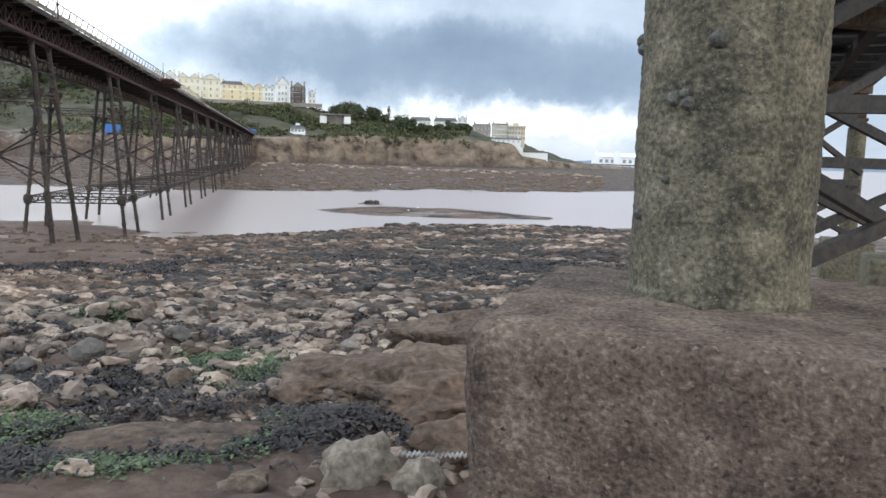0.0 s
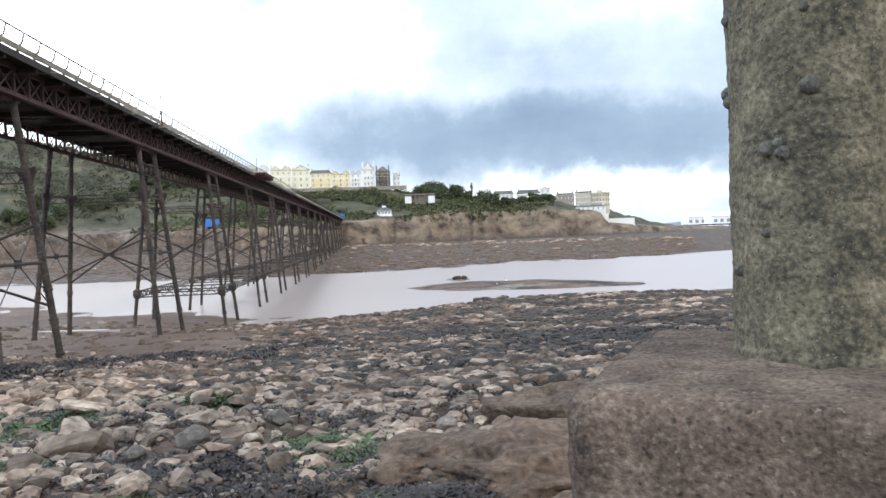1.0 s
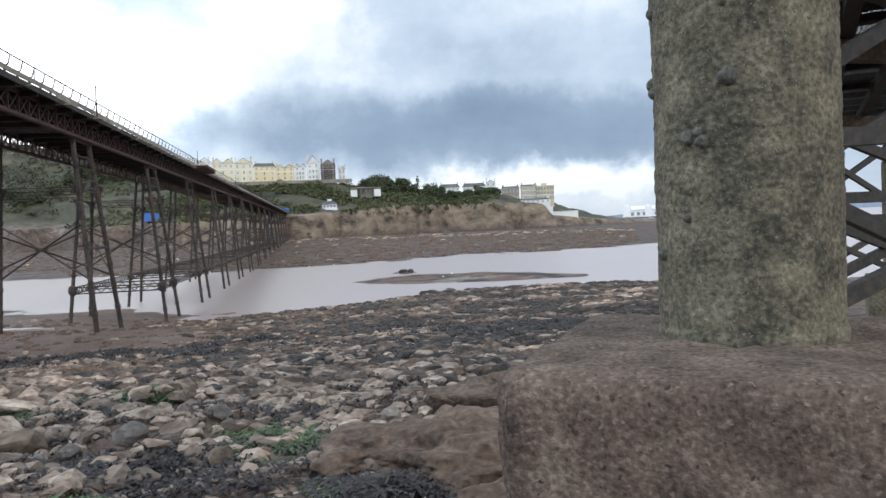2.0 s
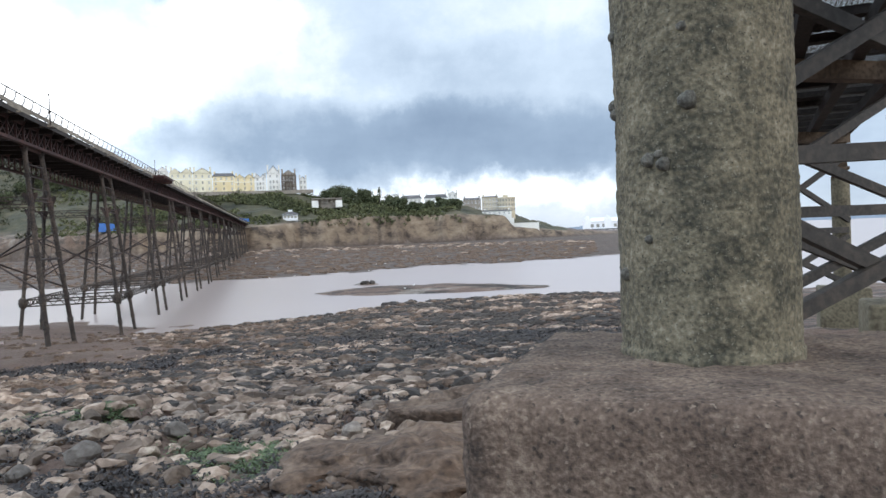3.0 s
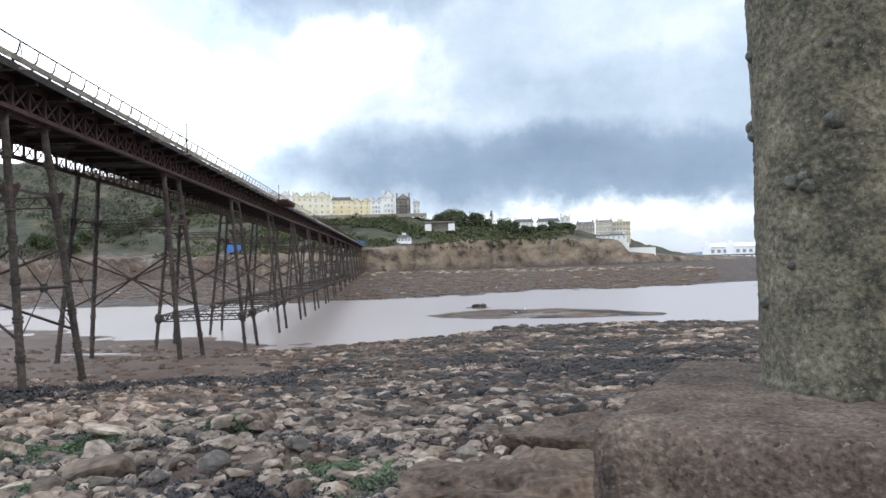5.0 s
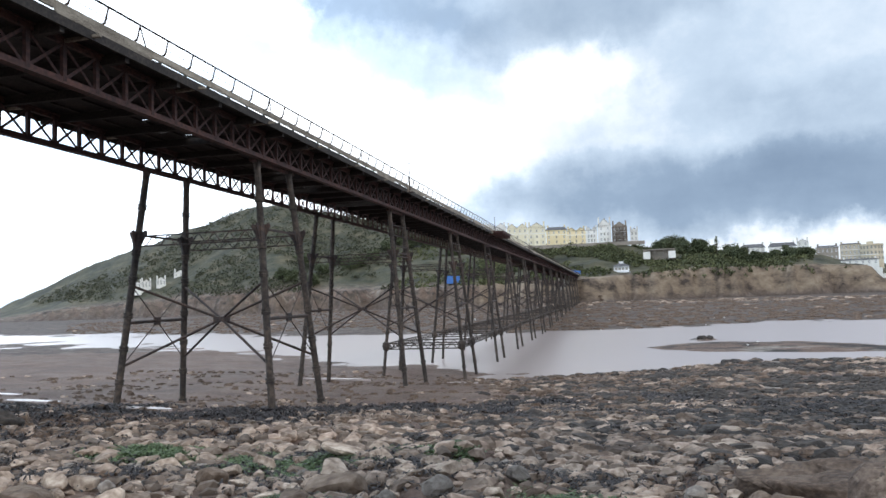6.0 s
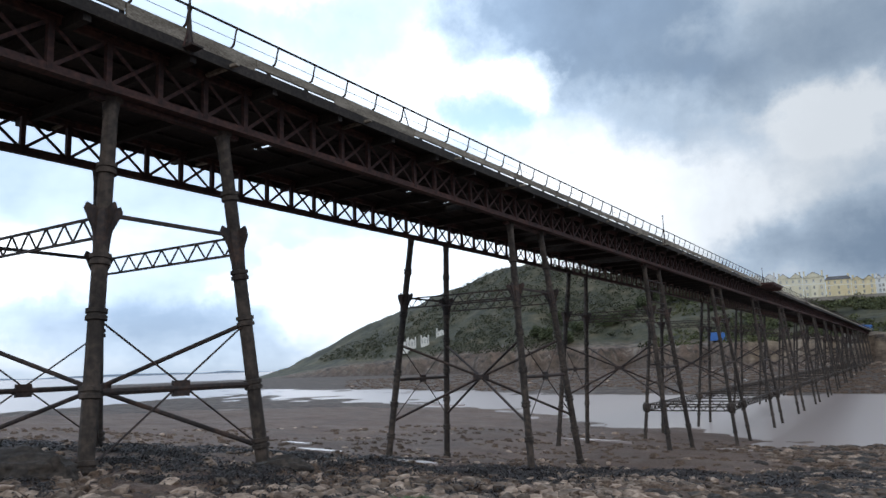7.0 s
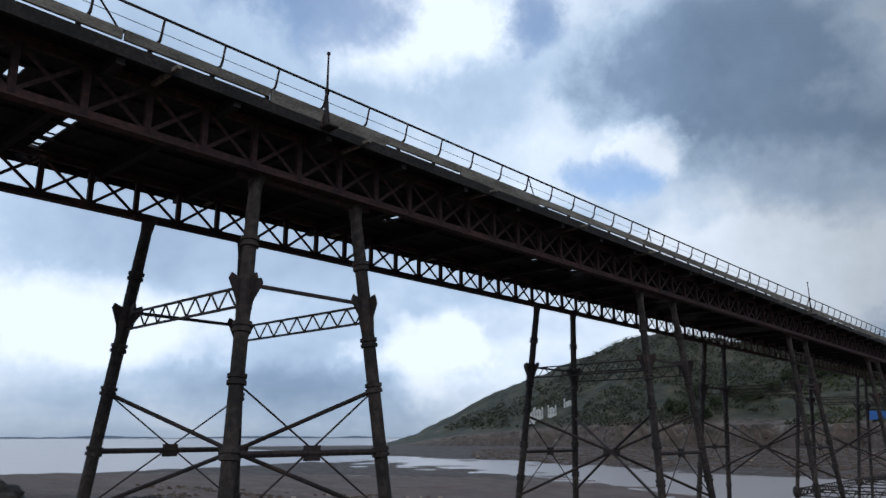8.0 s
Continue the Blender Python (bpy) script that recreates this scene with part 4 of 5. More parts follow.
def algae_at(x, y):
    spots = ((-1.95, 6.6, 0.5), (-1.6, 6.1, 0.5), (-1.15, 4.5, 0.3), (-1.35, 4.1, 0.36), (-2.4, 4.25, 0.45), (-1.65, 3.68, 0.32), (-5.3, 7.7, 0.7), (-4.2, 5.5, 0.45), (-7.9, 7.4, 0.8), (-6.5, 7.7, 0.7), (-4.4, 8.9, 0.6))
    return max(1 - math.hypot(x - a, y - b) / r for a, b, r in spots) + 0.25 * wob(x, y, 4, 1.5)


BIG_STONES = [(-4.0, 5.3, 0.46, 7), (-3.9, 6.0, 0.62, 2), (-4.6, 7.9, 0.36, 5), (-4.6, 6.9, 0.44, 6), (-5.2, 8.8, 0.42, 1), (-5.2, 8.0, 0.6, 0), (-3.0, 6.1, 0.40, 4),
              (-2.9, 7.7, 0.24, 3), (-2.55, 6.4, 0.30, 8), (-2.32, 6.4, 0.30, 10), (-3.45, 7.0, 0.3, 11), (-3.3, 5.2, 0.26, 13), (-3.55, 6.25, 0.3, 15), (-3.35, 4.95, 0.24, 16), (-3.45, 7.8, 0.3, 18),
              (-2.9, 5.0, 0.32, 1), (-2.7, 10.2, 0.5, 12), (-3.7, 13.2, 0.55, 0), (-2.8, 16.0, 0.5, 5), (-2.0, 15.7, 0.7, 2), (-0.66, 9.9, 0.34, 6), (-0.1, 4.05, 0.15, 3), (-0.66, 3.55, 0.13, 1), (-1.72, 3.4, 0.22, 10), (-0.02, 4.3, 0.12, 0), (-0.25, 4.15, 0.11, 5)]


def scatter_stones():
    rr = random.Random(11)
    placed = []

    def lay(x, y, s, k):
        placed.append((x, y, s))
        ob = new("stone", STONES[k])
        ob.matrix_basis = pose(x, y, gz(x, y) + s * 0.12, rr.uniform(-14, 14), rr.uniform(-14, 14), rr.uniform(0, 360)) @ Matrix.Diagonal((s, s, s, 1))
        tagged(ob, ("pale tan rounded limestone cobble on the beach", "pale tan rounded limestone cobble on the beach", "brown weathered cobble on the beach", "pale tan rounded limestone cobble on the beach", "grey worn cobble on the beach")[k % 5], "stone", "cobbles on the beach")

    # the larger stones: place, size, kind
    for x, y, s, k in BIG_STONES:
        lay(x, y, s, k)
    tries = 0
    while len(placed) < 300 and tries < 60000:
        tries += 1
        a, r = radians(rr.uniform(-11, 74)), math.sqrt(rr.uniform(3.2 ** 2, 10.5 ** 2))
        x, y = -math.sin(a) * r, math.cos(a) * r
        if rr.random() > stone_density(x, y) or not block_free(x, y, 0.12) or algae_at(x, y) > 0.3:
            continue
        if math.hypot(x + 0.35, (y - 4.95) * 0.7) < 0.62 or (-2.2 < x < -0.3 and 3.5 < y < 4.7):
            continue
        s = rr.choice((0.14, 0.17, 0.2, 0.24, 0.28, 0.33, 0.40)) * (1.12 if math.degrees(a) > 12 else 0.8)
        if any((x - p) ** 2 + (y - q) ** 2 < (0.40 * (s + t)) ** 2 for p, q, t in placed):
            continue
        lay(x, y, s, rr.randrange(len(STONES)))
    # the rest of the shingle
    base = []
    for k in range(14):
        bm = bmesh.new()
        q = random.Random(k + 40)
        for _ in range(17):
            d = Vector((q.gauss(0, 1), q.gauss(0, 1), q.gauss(0, 1))).normalized() * q.uniform(0.45, 0.55)
            bm.verts.new((d.x * 1.15, d.y * 0.85, d.z * 0.6))
        hull = bmesh.ops.convex_hull(bm, input=bm.verts)
        bmesh.ops.delete(bm, geom=[v for v in hull["geom_interior"] if isinstance(v, bmesh.types.BMVert)], context="VERTS")
        bm.verts.index_update()
        base.append((np.array([v.co[:] for v in bm.verts]), [tuple(v.index for v in f.verts) for f in bm.faces]))
        bm.free()
    sh = Shape()
    count = tries = 0
    while count < 7000 and tries < 90000:
        tries += 1
        a = radians(rr.uniform(-14, 80))
        r = 2.6 + 34 * rr.random() ** 1.7
        x, y = -math.sin(a) * r, math.cos(a) * r
        if rr.random() > stone_density(x, y) * 1.1 or not block_free(x, y, 0.05) or algae_at(x, y) > 0.45:
            continue
        s = rr.uniform(0.05, 0.16) if r < 5.5 else rr.uniform(0.07, 0.27) if r < 9 else rr.uniform(0.10, 0.38)
        if r < 14 and any((x - p) ** 2 + (y - q) ** 2 < (0.36 * (s + t)) ** 2 for p, q, t in placed):
            continue
        v, f = base[rr.randrange(14)]
        m = np.array(Euler((rr.uniform(-.3, .3), rr.uniform(-.3, .3), rr.uniform(0, 6.28))).to_matrix())
        sh.add((v * s) @ m.T + np.array([x, y, gz(x, y) + s * 0.06]), f)
        count += 1
    tagged(part("shingle", sh, M_STONES), "loose pale shingle and small cobbles over brown mud", "shingle", kind="stuff")


scatter_stones()


def rock_mass(name, x, y, sx, sy, sz, turn, seed, label, mat, detail=4):
    bm = bmesh.new()
    bmesh.ops.create_icosphere(bm, subdivisions=detail, radius=0.5)
    for v in bm.verts:
        c = v.co.copy()
        v.co *= 1 + 0.42 * wob(c.x + seed, c.y, c.z, 1.9) + 0.20 * wob(c.x + seed, c.y, c.z, 5) - 0.16 * max(0.0, wob(c.x + seed, c.y, c.z * 2, 6) - 0.12) + 0.10 * abs(wob(c.x + seed, c.y, c.z, 15))
        v.co.z = round(v.co.z * 7) / 7 * 0.45 + v.co.z * 0.55
        v.co = Vector((v.co.x * sx, v.co.y * sy, v.co.z * sz))
    ob = bm_part(name, bm, mat)
    ob.matrix_basis = pose(x, y, gz(x, y) + sz * 0.12, 0, 0, turn)
    return tagged(ob, label, "rock")


rock_mass("rock_outcrop", -0.02, 5.35, 1.35, 1.4, 0.44, 15, 3, "layered brown ledge rock beside the concrete block", M_ROCK, 5)
rock_mass("rock_outcrop", 0.2, 4.2, 0.8, 0.7, 0.36, 40, 9, "broken brown ledge rock at the foot of the block", M_ROCK, 4)
rock_mass("rock_outcrop", -1.55, 4.15, 1.1, 0.7, 0.10, 10, 17, "flat worn brown slab of rock in the mud", M_ROCK, 4)
rock_mass("rock_outcrop", -0.75, 5.55, 1.0, 0.9, 0.24, 60, 31, "low brown ledge rock with cracked flat top", M_ROCK, 4)
rock_mass("rock_outcrop", -0.6, 4.4, 0.62, 0.5, 0.20, 20, 33, "weed-covered low rock beside the block", M_DARKROCK, 3)
rock_mass("rock_outcrop", 0.9, 7.6, 2.6, 1.3, 0.5, -10, 8, "low brown ledge rock among weed", M_ROCK, 4)
rock_mass("boulder", -0.37, 3.50, 0.36, 0.30, 0.34, 30, 5, "pale brown angular boulder at the foot of the block", M_BOULDER_PALE, 3)
rock_mass("boulder", -0.08, 3.45, 0.34, 0.26, 0.24, 70, 6, "pale flat boulder at the foot of the block", M_BOULDER_PALE, 3)
rock_mass("boulder", -0.92, 3.40, 0.34, 0.2, 0.14, 80, 11, "flat reddish slab of stone in the mud", M_BOULDER, 3)
rock_mass("boulder", -15.6, 4.6, 1.9, 1.3, 0.8, 30, 21, "dark weed-covered boulder beside a trestle foot", M_DARKROCK, 4)
rock_mass("boulder", -14.9, 9.7, 1.4, 0.9, 0.5, 60, 22, "dark weed-covered boulder beside a trestle foot", M_DARKROCK, 4)


rock_mass("boulder", -19.9, 1.9, 2.2, 1.4, 1.0, 30, 25, "dark weed-covered boulder on the shingle", M_DARKROCK, 4)


def serrated_strip():
    """A thin rusty strip bent into teeth, lying by the block."""
    z0 = gz(0, 3.72) + 0.09
    verts = [(-0.2 + 0.0125 * i, 3.72 + 0.01 * math.sin(i) + w, z0 + 0.016 * (i % 2) + h) for i in range(30) for w, h in ((-0.025, 0), (0.025, 0), (0.025, 0.006), (-0.025, 0.006))]
    faces = [(i * 4 + k, i * 4 + (k + 1) % 4, i * 4 + 4 + (k + 1) % 4, i * 4 + 4 + k) for i in range(29) for k in range(4)] + [(3, 2, 1, 0), (116, 117, 118, 119)]
    s = Shape().add(verts, faces)
    tagged(part("metal_strip", s, M_PALE_RAIL), "rusty serrated metal strip lying among stones", "scrap metal")


serrated_strip()


def weedy_ledge():
    """Broken ledge between the cobbles and the channel: dark weed-hung lumps and paler stones."""
    rr = random.Random(61)
    dark, pale, brown = Shape(), Shape(), Shape()
    for _ in range(9000):
        a = rr.uniform(-17, 30)
        r = 10 + 78 * rr.random() ** 1.35
        x, y = -math.sin(radians(a)) * r, math.cos(radians(a)) * r
        if a > 9 and rr.random() < (a - 9) / 14 * min(1, r / 24):
            continue
        z = gz(x, y)
        if z < SEA + 0.03:
            continue
        k = rr.uniform(0.07, 0.24) * (0.75 + r * 0.016)
        t = rr.uniform(0, 6.28)
        pts = []
        for h, q in ((-0.4, 1.0), (0.22, 0.88), (0.5, 0.5)):
            for i in range(6):
                b = t + i * 1.0472
                pts.append((x + math.cos(b) * k * q * 1.45 * rr.uniform(0.75, 1.2), y + math.sin(b) * k * q * rr.uniform(0.75, 1.2), z + h * k * rr.uniform(0.7, 1.3)))
        f = [(j * 6 + i, j * 6 + (i + 1) % 6, j * 6 + 6 + (i + 1) % 6, j * 6 + 6 + i) for j in range(2) for i in range(6)] + [(12, 13, 14, 15, 16, 17)]
        g = wob(x, y * 1.5, 71, 0.18) + rr.gauss(0, 0.22)
        (dark if g > -0.06 else brown if g > -0.36 else pale).add(pts, f)
    tagged(part("weedy_rocks", dark, M_DARKROCK), "black weed-hung rocks along the edge of the channel", "rocks", kind="stuff")
    tagged(part("brown_rocks", brown, M_ROCK), "low brown broken ledge rocks above the channel", "rocks", kind="stuff")
    tagged(part("pale_rocks", pale, M_STONES), "pale stones scattered among the weedy rocks", "rocks", kind="stuff")


weedy_ledge()


def mud_litter():
    """Small dark lumps and paler pebbles strewn over the open mud."""
    rr = random.Random(83)
    dark, pale = Shape(), Shape()
    for _ in range(6500):
        a, r = radians(rr.uniform(9, 76)), 13 + 62 * rr.random() ** 1.5
        x, y = -math.sin(a) * r, math.cos(a) * r
        z = gz(x, y)
        if z < SEA + 0.05 or wob(x, y * 1.4, 12, 0.16) + rr.gauss(0, 0.2) < 0.0:
            continue
        k = rr.uniform(0.05, 0.17) * (0.8 + r * 0.02)
        t = rr.uniform(0, 6.28)
        pts = [(x + math.cos(t + i * 1.257) * k * 1.4 * rr.uniform(0.7, 1.2), y + math.sin(t + i * 1.257) * k * rr.uniform(0.7, 1.2), z - 0.3 * k) for i in range(5)]
        pts += [(x + math.cos(t + i * 1.257) * k * 0.8, y + math.sin(t + i * 1.257) * k * 0.55, z + k * rr.uniform(0.25, 0.6)) for i in range(5)]
        (pale if rr.random() < 0.14 else dark).add(pts, [(i, (i + 1) % 5, 5 + (i + 1) % 5, 5 + i) for i in range(5)] + [(5, 6, 7, 8, 9)])
    tagged(part("mud_stones", dark, M_ROCK), "small brown weedy stones strewn over the mud", "stones", kind="stuff")
    tagged(part("mud_pebbles", pale, M_STONES), "pale pebbles strewn over the mud", "stones", kind="stuff")


mud_litter()


def blades(name, mat, spots, per, length, width, label, category, seed):
    """Short curved fronds in tufts."""
    rr = random.Random(seed)
    s = Shape()
    for x, y, size in spots:
        for _ in range(int(per * size)):
            px, py = x + rr.gauss(0, 0.17) * size, y + rr.gauss(0, 0.15) * size
            if not block_free(px, py, 0.02):
                continue
            z = gz(px, py) + rr.uniform(0.0, 0.05) + max(0, 0.11 - 0.25 * math.hypot(px + 0.6, py - 4.4))
            far = 1 + max(0, math.hypot(px, py) - 7) * 0.09
            ln, w = length * far * rr.uniform(0.5, 1.3), width * far * rr.uniform(0.6, 1.3)
            a = rr.uniform(0, 6.28)
            dx, dy = math.cos(a), math.sin(a)
            up = rr.uniform(0.15, 0.9)
            pts = []
            for k, (f, h) in enumerate(((0, 0), (0.5, 0.5 * up), (1, 0.35 * up))):
                q = w * (1, 1.25, 0.5)[k]
                pts.append((px + dx * ln * f - dy * q, py + dy * ln * f + dx * q, z + ln * h))
                pts.append((px + dx * ln * f + dy * q, py + dy * ln * f - dx * q, z + ln * h + w * 0.5))
            s.add(pts, [(0, 1, 3, 2), (2, 3, 5, 4)])
    return tagged(part(name, s, mat), label, category, kind="stuff")


def weed_spots():
    rr = random.Random(21)
    out = [(-19.38, 26.54, 3.0), (-18.55, 27.42, 3.1), (-16.85, 27.8, 3.1), (-15.33, 28.11, 3.1), (-14.12, 28.59, 3.2), (-5.32, 10.39, 1.7), (-5.07, 10.99, 1.8), (-4.0, 10.14, 1.7), (-3.68, 10.7, 1.8), (-6.21, 8.28, 1.6), (-5.96, 8.46, 1.6), (-2.72, 5.55, 1.3), (-2.46, 5.84, 1.4), (-2.11, 5.92, 1.4), (-1.19, 5.89, 1.4), (-0.82, 5.59, 1.3), (-1.88, 7.31, 1.5), (-1.75, 7.79, 1.5), (-0.05, 10.07, 1.7), (0.43, 10.6, 1.7), (-0.76, 15.48, 2.1), (-6.6, 34.91, 3.7), (-4.78, 33.73, 3.6)] * 3 + [(-2.65, 5.4, 1.0), (-2.35, 5.45, 1.2), (-2.05, 5.4, 1.1), (-1.75, 5.25, 1.0), (-1.5, 5.0, 0.9), (-0.6, 4.35, 1.4), (-0.5, 4.15, 1.3), (-0.75, 4.5, 1.2), (-0.4, 4.3, 1.2), (-0.62, 4.2, 1.4), (-0.95, 4.8, 1.0), (-1.1, 4.65, 0.8), (-1.8, 4.85, 1.1), (-2.2, 4.9, 1.1), (-2.5, 4.85, 1.0), (-1.5, 5.5, 0.8), (0.0, 7.9, 1.6), (0.35, 8.2, 1.7), (-3.6, 7.3, 1.6), (-3.2, 7.4, 1.4), (-2.9, 7.9, 1.5)] * 2
    while len(out) < 800:
        a, r = radians(rr.uniform(-16, 76)), 4.2 + 30 * rr.random() ** 1.5
        x, y = -math.sin(a) * r, math.cos(a) * r
        f = wob(x, y * 1.6, 33, 0.35)
        limit = 0.45 if r < 5.5 else 0.12 if r < 9 else -0.05
        if math.degrees(a) < 10 and r > 8:
            limit = -0.25
        if f > limit and block_free(x, y, 0.15):
            out.append((x, y, 0.9 + r * 0.075 + rr.uniform(0, 0.6)))
    return out


WEED = weed_spots()
blades("seaweed", M_WEED, WEED, 75, 0.075, 0.008, "tangled black bladder wrack lying over stones and mud", "seaweed", 5)
_rr = random.Random(9)
_alg = []
while len(_alg) < 330:
    _x, _y = _rr.uniform(-9.5, 0.2), _rr.uniform(3.2, 9.2)
    if algae_at(_x, _y) > 0.12:
        _alg.append((_x, _y, 0.8))
blades("green_algae", M_ALGAE, _alg, 130, 0.03, 0.007, "bright green sea lettuce growing on wet mud", "seaweed", 6)


# ---- the far shore ----
def polar(a, r):
    return -math.sin(radians(a)) * r, math.cos(radians(a)) * r


def house(a, r, width, depth, height, wall, label, base=None, gables=1, cols=3, storeys=3, roof=3.2, bay=True):
    x, y = polar(a, r)
    z = gz(x, y) - 0.6 if base is None else base
    h = empty("house", label, "house", "houses on the far shore", m=pose(x, y, z, 0, 0, a))
    part("wall", Shape().box(-width / 2, width / 2, 0, depth, -4, height), wall, h)
    s = Shape()
    e = 0.35
    if gables:
        gw = width / gables
        for g in range(gables):
            c = -width / 2 + gw * (g + 0.5)
            s.add([(c - gw / 2, -e, height), (c + gw / 2, -e, height), (c, -e, height + roof), (c - gw / 2, depth, height), (c + gw / 2, depth, height), (c, depth, height + roof)], [(0, 2, 5, 3), (1, 4, 5, 2), (3, 5, 4), (0, 3, 4, 1)])
            part("gable", Shape().add([(c - gw / 2 + 0.1, -0.02, height), (c + gw / 2 - 0.1, -0.02, height), (c, -0.02, height + roof - 0.1), (c - gw / 2 + 0.1, 0.3, height), (c + gw / 2 - 0.1, 0.3, height), (c, 0.3, height + roof - 0.1)], [(0, 1, 2), (5, 4, 3), (0, 3, 4, 1), (1, 4, 5, 2), (2, 5, 3, 0)]), wall, h)
    else:
        s.add([(-width / 2 - e, -e, height), (width / 2 + e, -e, height), (width / 2 + e, depth + e, height), (-width / 2 - e, depth + e, height), (-width / 2 + 1, depth / 2, height + roof), (width / 2 - 1, depth / 2, height + roof)], [(0, 1, 5, 4), (1, 2, 5), (2, 3, 4, 5), (3, 0, 4), (0, 3, 2, 1)])
    rf = part("roof", s, M_SLATE, h)
    for cx in (-width * 0.42, width * 0.42):
        part("chimney", Shape().box(cx - 0.45, cx + 0.45, depth * 0.45, depth * 0.6, height, height + roof + 1.0).box(cx - 0.52, cx + 0.52, depth * 0.43, depth * 0.62, height + roof + 0.75, height + roof + 0.9), wall, rf)
    fh = height / storeys
    pane = Shape().box(-0.4, 0.4, -0.05, 0.1, 0, 1.45).mesh("window", M_GLASS)
    sill = Shape().box(-0.62, 0.62, -0.16, 0.05, -0.14, 0).mesh("sill", M_WHITEPAINT)
    mull = Shape().box(-0.07, 0.07, -0.09, 0.0, 0, 1.45).box(-0.4, 0.4, -0.09, 0.0, 0.66, 0.8).mesh("sash_bars", M_WHITEPAINT)
    for i in range(cols):
        cx = -width / 2 + width * (i + 0.5) / cols
        for k in range(storeys):
            w = part("window", pane, None, h, m=pose(cx, -0.06, k * fh + fh * 0.28))
            part("sill", sill, None, w)
            part("sash_bars", mull, None, w)
    if bay:
        part("bay", Shape().box(-width * 0.16, width * 0.16, -1.1, 0.0, -3, height * 0.62), wall, h)
        for k in range(2):
            part("window", pane, None, h, m=pose(0, -1.14, k * fh + fh * 0.28))
    part("string_course", Shape().box(-width / 2 - 0.05, width / 2 + 0.05, -0.12, 0.0, fh * 2 - 0.15, fh * 2 + 0.1), M_WHITEPAINT, h)
    return h


TERRACE_R = 436.0
_z0 = 1.6 + TERRACE_R * math.tan(radians(3.75))
# middle bearing, walls, gables, width, height of the eaves in degrees, roof height
_terr = [(20.75, M_WHITE, 2, 13.2, 5.25, 2.6), (19.05, M_CREAM, 2, 12.2, 5.15, 2.6), (17.55, M_CREAM, 1, 10.4, 5.1, 3.0), (16.05, M_YELLOW, 0, 11.8, 4.85, 2.2), (14.55, M_YELLOW, 2, 10.8, 4.72, 2.0), (13.4, M_WHITE, 2, 6.6, 4.72, 2.0), (12.42, M_WHITE, 1, 7.6, 5.0, 4.4)]
for _a, _m, _g, _w, _e, _rf in _terr:
    _h = TERRACE_R * (math.tan(radians(_e)) - math.tan(radians(3.75))) + 0.2
    _name = {M_CREAM: "cream", M_WHITE: "white", M_YELLOW: "pale yellow"}[_m]
    house(_a, TERRACE_R, _w, 11, _h, _m, f"tall {_name} stucco terrace house with slate roof on the hill", _z0, _g, max(2, round(_w / 3.2)), 3, _rf)
house(11.3, TERRACE_R, 8.6, 10, 8.6, M_STONEHOUSE, "grey stone house wrapped in scaffolding on the hill", _z0, 1, 3, 3, 3.0, False)
house(10.25, TERRACE_R + 4, 4.2, 8, 6.0, M_WHITE, "narrow white stucco house at the terrace end", _z0, 1, 2, 2, 2.0, False)


def scaffolding(a, r, width, height, z):
    x, y = polar(a, r)
    f = empty("scaffolding", "steel tube scaffolding with plank lifts before a stone house", "scaffolding", m=pose(x, y, z, 0, 0, a))
    pole = Shape().tube([(0, 0, -3), (0, 0, height)], [0.11, 0.11], 6).mesh("pole", M_RUST)
    for i in range(5):
        part("pole", pole, None, f, m=pose(-width / 2 + i * width / 4, 0, 0))
    for k in range(4):
        part("lift", Shape().box(-width / 2 - 0.3, width / 2 + 0.3, -0.1, 1.2, 1.6 + k * 2.2, 1.85 + k * 2.2), M_CAPWOOD, f)


scaffolding(11.3, TERRACE_R - 2.2, 7.6, 9.5, _z0)
# retaining wall and road edge below the terrace
_s = Shape()
for _i in range(26):
    _a0, _a1 = 22.5 - _i * 0.5, 22.0 - _i * 0.5
    _p, _q = polar(_a0, TERRACE_R - 8), polar(_a1, TERRACE_R - 8)
    _s.bar((*_p, _z0 - 1.6), (*_q, _z0 - 1.6), 0.6, 2.0)
tagged(part("retaining_wall", _s, M_STONEHOUSE), "long low stone retaining wall below the terrace", "wall", kind="structure")

